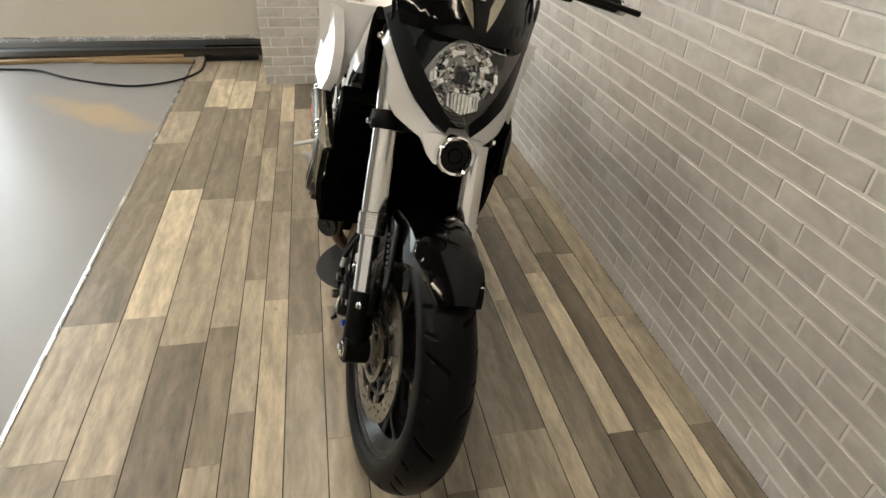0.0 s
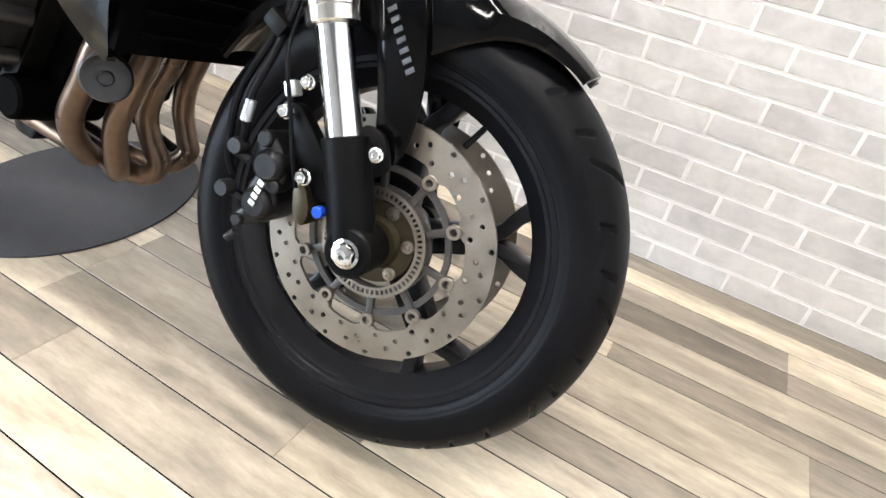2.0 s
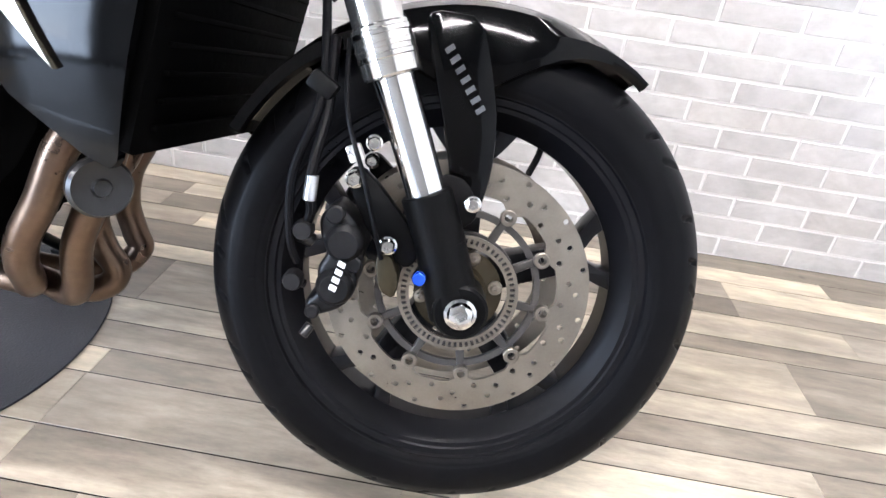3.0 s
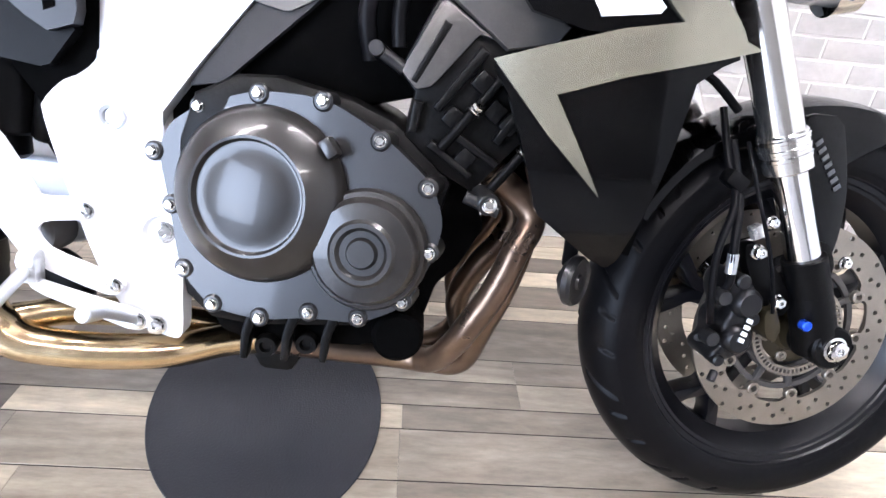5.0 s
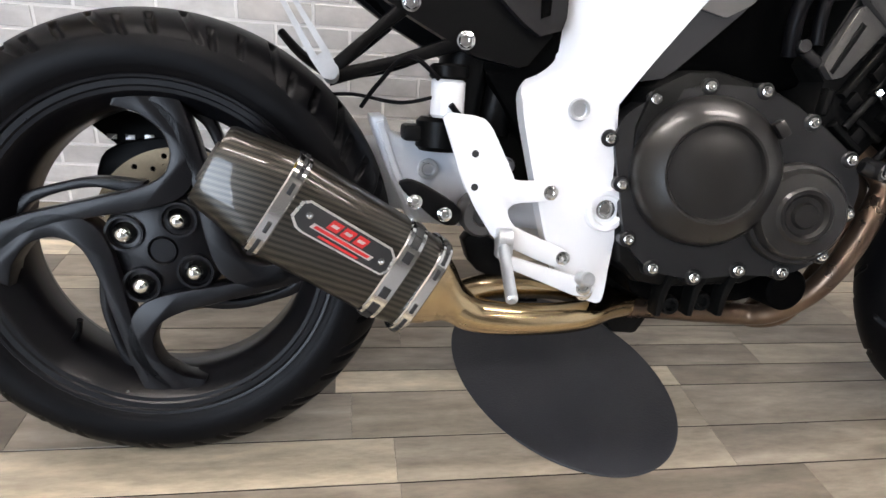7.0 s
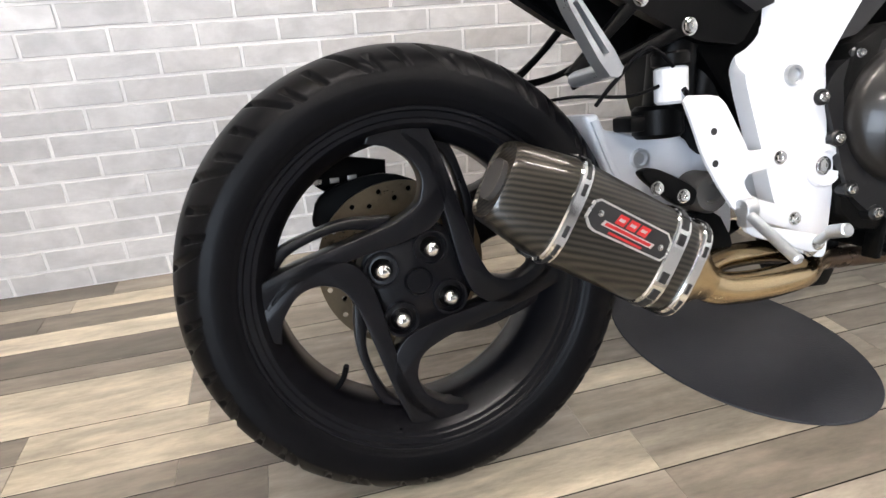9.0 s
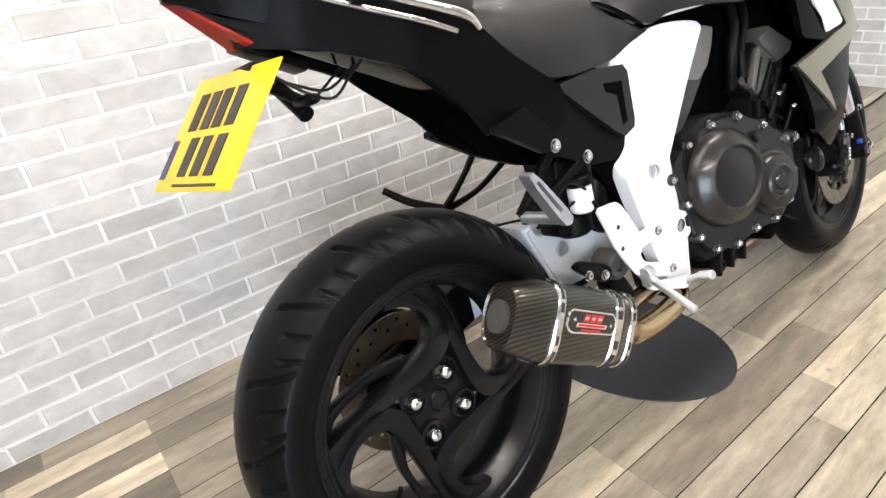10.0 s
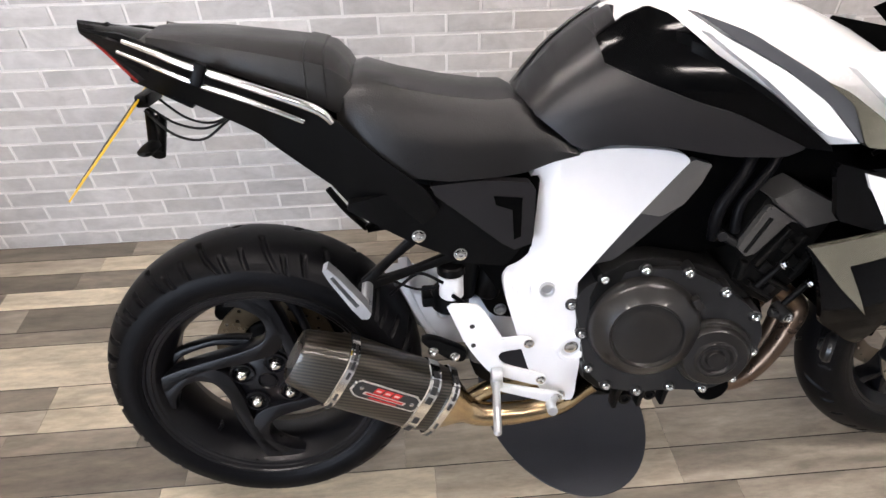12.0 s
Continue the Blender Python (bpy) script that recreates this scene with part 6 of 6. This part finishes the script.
def shrouds():
    body = [(0.957, 0.626), (1.006, 0.644), (1.155, 0.676), (1.212, 0.652), (1.166, 0.630), (1.153, 0.553), (1.136, 0.478), (1.122, 0.424), (1.112, 0.413), (1.088, 0.424), (1.058, 0.449), (1.020, 0.473), (0.998, 0.540), (0.980, 0.590)]
    upper = [(0.955, 0.78), (1.01, 0.766), (1.09, 0.775), (1.17, 0.722), (1.212, 0.652), (1.15, 0.676), (1.05, 0.662), (0.985, 0.68)]
    white = [(0.997, 0.765), (1.057, 0.749), (1.116, 0.690), (1.112, 0.684), (1.056, 0.677), (1.041, 0.710), (1.010, 0.741)]
    wing = [(0.94, 0.93), (1.06, 0.945), (1.14, 0.935), (1.185, 0.86), (1.19, 0.80), (1.165, 0.755), (1.12, 0.79), (1.05, 0.83)]
    band = [(1.045, 0.768), (1.090, 0.764), (1.150, 0.728), (1.200, 0.680), (1.214, 0.656), (1.150, 0.668), (1.122, 0.692), (1.085, 0.732)]
    for f in (lambda b: b, mirrored):
        sh = part("radiator_shroud", f(panel(chaikin(body, 1, 0.1), shroud_y, 0.012, 4)), GLOSS, bike, "gloss black radiator shroud with silver blade")
        band1 = [(0.957, 0.630), (1.006, 0.646), (1.080, 0.668), (1.161, 0.683), (1.228, 0.660), (1.168, 0.643), (1.090, 0.623), (1.023, 0.600)]
        arm1 = [(0.957, 0.630), (1.023, 0.600), (1.038, 0.568), (1.081, 0.499), (1.019, 0.559)]
        blade = join(*[panel(q, lambda x, z: shroud_y(x, z) - 0.007, 0.010, 4) for q in (band1, arm1)])
        part("shroud_blade", f(blade), SILVERGREY, sh, "champagne silver shroud blade")
        part("upper_shroud", f(panel(chaikin(upper, 1, 0.1), lambda x, z: shroud_y(x, z) - 0.001 - 0.1 * max(0, z - 0.68), 0.012, 4)), GLOSS, sh)
        part("shroud_flash", f(panel(white, lambda x, z: shroud_y(x, z) - 0.006 - 0.1 * max(0, z - 0.68), 0.006, 3)), WHITE, sh, "white shroud flash")
        part("shroud_band", f(panel(chaikin(band, 1, 0.1), lambda x, z: shroud_y(x, z) - 0.007 - 0.1 * max(0, z - 0.68), 0.008, 3)), SILVERGREY, sh)
        wk = 1.0 if f is not mirrored else 0.84
        part("tank_wing", f(panel(chaikin(wing, 1, 0.15), lambda x, z: -wk * float(np.interp(x, [0.9, 1.02, 1.12, 1.2], [0.165, 0.205, 0.245, 0.215])) - 0.15 * (0.86 - z) * 0.4, 0.02, 4)), WHITE, bike, "white tank wing in front of the knee panel")
        nose = [(-0.262, 0.935), (-0.250, 0.868), (-0.226, 0.808), (-0.197, 0.764), (-0.186, 0.815), (-0.172, 0.897), (-0.150, 0.946)]
        part("wing_nose", f(moved(front_panel(nose, lambda y, z: 1.150 + 0.35 * (0.20 + y), 0.02, 3), Matrix.Diagonal((1, wk, 1, 1)))), WHITE, bike, "white front face of the tank wing")
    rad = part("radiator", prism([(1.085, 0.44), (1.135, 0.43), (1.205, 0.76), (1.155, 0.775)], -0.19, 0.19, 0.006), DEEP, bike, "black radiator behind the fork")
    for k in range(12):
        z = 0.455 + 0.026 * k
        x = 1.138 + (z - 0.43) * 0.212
        # fins as near-black as the core, so the shade there is painted in
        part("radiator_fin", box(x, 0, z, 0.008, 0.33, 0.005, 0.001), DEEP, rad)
    hm = Matrix.Translation((1.084, -0.156, 0.388)) @ pose(0, 0, 0, 0, 0, 50)
    horn = part("horn", moved(lathe([(0, -0.010), (0.008, -0.011), (0.010, -0.008), (0.022, -0.008), (0.028, -0.010), (0.031, -0.006), (0.031, 0.001), (0.024, 0.008), (0.012, 0.010), (0.010, 0.016), (0, 0.016)], 36), hm), ENGINE2, bike, "round dark grey horn below the radiator")
    part("horn_bracket", box(1.080, -0.145, 0.428, 0.018, 0.006, 0.05, 0.002), BLACK, horn)


def engine_bay():
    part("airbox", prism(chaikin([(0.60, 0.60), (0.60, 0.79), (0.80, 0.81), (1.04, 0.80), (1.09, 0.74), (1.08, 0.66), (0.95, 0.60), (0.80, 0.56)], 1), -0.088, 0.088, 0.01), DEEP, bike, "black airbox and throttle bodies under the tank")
    # added near-black block that fills the shaded bay
    part("bay_filler", prism(chaikin([(0.40, 0.60), (0.50, 0.74), (0.62, 0.76), (0.64, 0.55), (0.60, 0.42), (0.52, 0.44), (0.47, 0.50)], 1), -0.085, 0.085, 0.01), DEEP, bike)
    part("shock", join(cyl((0.47, 0.03, 0.36), (0.53, 0.03, 0.56), 0.028, 20), *[moved(lathe([(0.028, 0), (0.036, 0.004), (0.028, 0.008)], 20), Matrix.Translation((0.475 + 0.0045 * k, 0.03, 0.37 + 0.016 * k)) @ Vector((0, 1, 0)).rotation_difference(Vector((0.06, 0, 0.2)).normalized()).to_matrix().to_4x4()) for k in range(10)]), BLACK, bike)
    part("brake_line", tube([(0.372, -0.112, 0.53), (0.40, -0.105, 0.50), (0.425, -0.105, 0.47), (0.43, -0.095, 0.42)], 0.004, 8), RUBBER, bike)
    part("wheel_speed_wire", tube([(0.20, 0.02, 0.53), (0.25, -0.04, 0.535), (0.31, -0.08, 0.528), (0.36, -0.09, 0.54)], 0.0025, 8), RUBBER, bike)
    part("reservoir_hose", tube([(0.355, -0.115, 0.56), (0.315, -0.12, 0.585), (0.28, -0.10, 0.55), (0.26, -0.08, 0.52)], 0.003, 8), RUBBER, bike)
    stand = part("side_stand", tube([(0.650, 0.12, 0.27), (0.655, 0.25, 0.185), (0.66, 0.372, 0.104)], 0.011, 12), BLACK, bike, "black side stand resting on the mat")
    part("stand_foot", box(0.662, 0.379, 0.0985, 0.05, 0.035, 0.008, 0.003, (12.8, 0, 0)), BLACK, stand)
    br = part("pillion_bracket", mirrored(join(ribbon([(0.388, 0.609), (0.30, 0.572), (0.215, 0.560)], [0.013, 0.010, 0.015], -0.121, -0.110, 0.003), ribbon([(0.317, 0.649), (0.27, 0.605), (0.215, 0.563)], [0.013, 0.010, 0.015], -0.121, -0.110, 0.003))), BLACK, bike)
    part("pillion_peg", tube([(0.215, 0.12, 0.562), (0.17, 0.16, 0.590), (0.135, 0.19, 0.625)], [0.009, 0.007], 10), BLACK, br)


def cockpit():
    # added near-black block for the shaded void behind the forks
    part("headstock_filler", prism(chaikin([(1.08, 0.77), (1.165, 0.77), (1.178, 0.925), (1.125, 0.945)], 1, 0.1), -0.15, 0.15, 0.01), DEEP, bike, "added black filler for the dark void behind the forks")
    for z, r in ((0.747, 0.036), (0.90, 0.034)):
        c = on_fork((0.797 - z) / 0.913)
        bm = join(box(c.x - 0.012, 0, z, 0.075, 0.15, 0.034, 0.008, (0, -24, 0)), *[moved(lathe([(r, -0.019), (r + 0.002, -0.015), (r + 0.002, 0.015), (r, 0.019), (0.0, 0.019), (0.0, -0.019)], 28), Matrix.Translation((c.x, s * 0.10, z)) @ Vector((0, 1, 0)).rotation_difference(FORK_DIR).to_matrix().to_4x4()) for s in (-1, 1)])
        cl = part("fork_clamp", bm, BLACK, bike, "black fork clamp")
        for s in (-1, 1):
            part("clamp_bolt", bolt((c.x + 0.005, s * 0.138, z - 0.004), 0.006, 0.008, (0.2, s, 0)), CHROME, cl)
    bar = part("handlebar", tube([(1.13, -0.37, 1.07), (1.16, -0.20, 1.075), (1.19, -0.07, 0.99), (1.19, 0.07, 0.99), (1.16, 0.20, 1.075), (1.13, 0.37, 1.07)], 0.0135, 14), BLACK, bike, "black tapered handlebar")
    for s in (-1, 1):
        part("grip", cyl((1.145, s * 0.26, 1.073), (1.128, s * 0.385, 1.069), 0.0175, 18, 0.003), RUBBER, bar)
        part("bar_end", cyl((1.128, s * 0.386, 1.069), (1.124, s * 0.41, 1.068), 0.019, 18, 0.003), ALU, bar)
        part("lever", tube([(1.175, s * 0.20, 1.072), (1.215, s * 0.24, 1.075), (1.205, s * 0.33, 1.072), (1.20, s * 0.40, 1.07)], [0.008, 0.007, 0.006, 0.007], 10), BLACK, bar)
        part("switch_box", box(1.155, s * 0.225, 1.074, 0.04, 0.05, 0.05, 0.008), BLACK, bar)
    part("instrument", box(1.235, 0, 1.035, 0.05, 0.16, 0.07, 0.012, (0, -40, 0)), BLACK, bike)
    for s in (-1, 1):
        part("control_cable", tube([(1.18, s * 0.17, 1.03), (1.26, s * 0.14, 1.0), (1.27, s * 0.125, 0.90), (1.20, s * 0.09, 0.80), (1.12, s * 0.07, 0.74)], 0.0045, 8), RUBBER, bike)
    part("brake_hose", tube([(1.285, -0.08, 0.60), (1.225, -0.085, 0.64), (1.18, -0.07, 0.60), (1.175, -0.05, 0.66), (1.18, -0.03, 0.74)], 0.0055, 10), RUBBER, bike)


def number_plate():
    """The yellow plate on its hanger, its characters as plain bars, with lamp, wires and one indicator."""
    top = Vector((-0.118, 0.008, 0.886))
    u = Vector((0.182, -0.983, -0.031)).normalized()
    d = Vector((-0.679, -0.103, -0.727)).normalized()
    n = u.cross(d)
    m = Matrix(((u.x, d.x, n.x, top.x), (u.y, d.y, n.y, top.y), (u.z, d.z, n.z, top.z), (0, 0, 0, 1)))
    bm = box(0, 0.089, 0, 0.229, 0.178, 0.003, 0.0012)
    pl = part("number_plate", moved(bm, m), YELLOW, bike, "yellow rear number plate with plain dark bars")
    back = -1 if n.x > 0 else 1
    for y, xs in ((0.058, (-0.078, -0.040, -0.006, 0.032)), (0.128, (-0.052, -0.012, 0.030))):
        for x in xs:
            part("character_bar", moved(box(x + 0.012, y, back * 0.0022, 0.026, 0.058, 0.0012, 0), m), INK, pl)
    part("band_bar", moved(box(-0.101, 0.13, back * 0.0022, 0.018, 0.06, 0.0012, 0), m), BLUEINK, pl)
    part("maker_bar", moved(box(0.01, 0.170, back * 0.0022, 0.13, 0.004, 0.0012, 0), m), INK, pl)
    part("plate_hanger", join(box(-0.075, 0, 0.893, 0.10, 0.05, 0.014, 0.004, (0, 30, 0)), box(-0.108, 0, 0.88, 0.02, 0.07, 0.02, 0.004)), BLACK, bike)
    part("indicator", join(cyl((-0.105, -0.02, 0.862), (-0.085, -0.085, 0.828), 0.0075, 12), cyl((-0.088, -0.03, 0.852), (-0.082, -0.085, 0.808), 0.011, 12), loft([[(-0.085 + r * math.cos(t), y, 0.826 + 0.6 * r * math.sin(t)) for t in (2 * math.pi * k / 14 for k in range(14))] for y, r in ((-0.075, 0.007), (-0.085, 0.012), (-0.105, 0.013), (-0.125, 0.011), (-0.132, 0.004))])), BLACK, bike, "small black rear indicator")
    for s, o in ((-0.03, 0.0), (-0.05, 0.012), (0.02, 0.005)):
        part("lamp_wire", tube([(-0.10, s, 0.87), (-0.06, s - 0.01, 0.845 - o), (-0.02, s, 0.832 - o), (0.02, s + 0.01, 0.845), (0.05, s + 0.02, 0.86)], 0.0022, 8), CABLE, bike)


rear_wheel()
front_wheel()
for s in (-1, 1):
    fork_leg(s)
    caliper(s)
front_fender()
frame_and_swingarm()
engine()
exhaust()
rearsets()
tank_and_panels()
seat_and_tail()
engine_bay()
headlight()
shrouds()
cockpit()
number_plate()

# the front end is turned a little to the left about the steering head
STEER_AT, STEER_UP = on_fork(0.0, 0.0, -0.036), -FORK_DIR
STEER = Matrix.Translation(STEER_AT) @ Matrix.Rotation(radians(5.5), 4, STEER_UP) @ Matrix.Translation(-STEER_AT)
TURNING = ("front_wheel", "fork_leg", "brake_caliper", "front_fender", "fork_clamp", "handlebar")
for ob in bike.children:
    if ob.name.split(".")[0] in TURNING:
        ob.matrix_basis = STEER @ ob.matrix_basis

# ---------------------------------------------------------------- small things
mat_disc = part("floor_mat", moved(lathe([(0, 0.0), (0.995, 0.0), (1.0, 0.001), (1.0, 0.0025), (0.994, 0.004), (0, 0.004)], 128), Matrix.Diagonal((0.198, 1, 0.272, 1))), MATRUB)
mat_disc.matrix_world = pose(0.661, 0.055, 0.0, 0, 0, 11.5) @ pose(0, 0, 0, 90, 0, 0)
tagged(mat_disc, "oval black rubber mat lying on the planks", "mat")

cable = part("floor_cable", tube([(-1.78, -2.35, 0.006), (-1.74, -2.10, 0.006), (-1.70, -1.88, 0.006), (-1.53, -1.655, 0.006), (-1.40, -1.42, 0.006), (-1.345, -1.22, 0.006), (-1.42, -1.02, 0.007), (-1.60, -0.90, 0.008), (-1.82, -0.89, 0.02)], 0.0065, 10), CABLE)
tagged(cable, "thin black cable lying in a loop on the grey floor", "cable")
adaptor = part("power_adaptor", join(box(-1.865, -0.70, 0.022, 0.07, 0.30, 0.036, 0.006), box(-1.865, -0.875, 0.024, 0.055, 0.05, 0.044, 0.006)), CABLE)
tagged(adaptor, "long black power adaptor on the floor by the shutter", "adaptor")
offcut = part("timber_strip", box(-1.84, -1.28, 0.012, 0.05, 0.62, 0.022, 0.004, (0, 0, -4)), OAK)
tagged(offcut, "pale worn timber strip lying before the shutter", "timber")
lead = part("extension_lead", tube([(2.40, 0.335, 0.005), (2.50, 0.344, 0.005), (2.72, 0.352, 0.005), (2.95, 0.342, 0.005), (3.22, 0.36, 0.005)], 0.0045, 8), CABLE)
tagged(lead, "thin black lead running across the planks", "cable")
stop = part("rubber_foot", lathe([(0, 0.0), (0.016, 0.0), (0.018, 0.003), (0.015, 0.014), (0.0, 0.016)], 20), CABLE)
stop.matrix_world = pose(2.576, 0.241, 0.0, 90, 0, 0)
tagged(stop, "small round black rubber foot on the planks", "rubber foot")

# ---------------------------------------------------------------- pieces of the setting
lay_bricks(wall_north, END_X - PILLAR_X, (PILLAR_X, WALL_Y + 0.004, 0), 0, lambda a, k: k < 12, 300)
lay_bricks(wall_east, 5.0, (END_X + 0.004, WALL_Y, 0), -90, lambda a, k: k < 8 and a < 1.6, 60)
lay_bricks(pillar, WALL_Y - PILLAR_Y, (PILLAR_X - 0.004, PILLAR_Y, 0), 90, lambda a, k: k < 14, 90)
lay_planks()
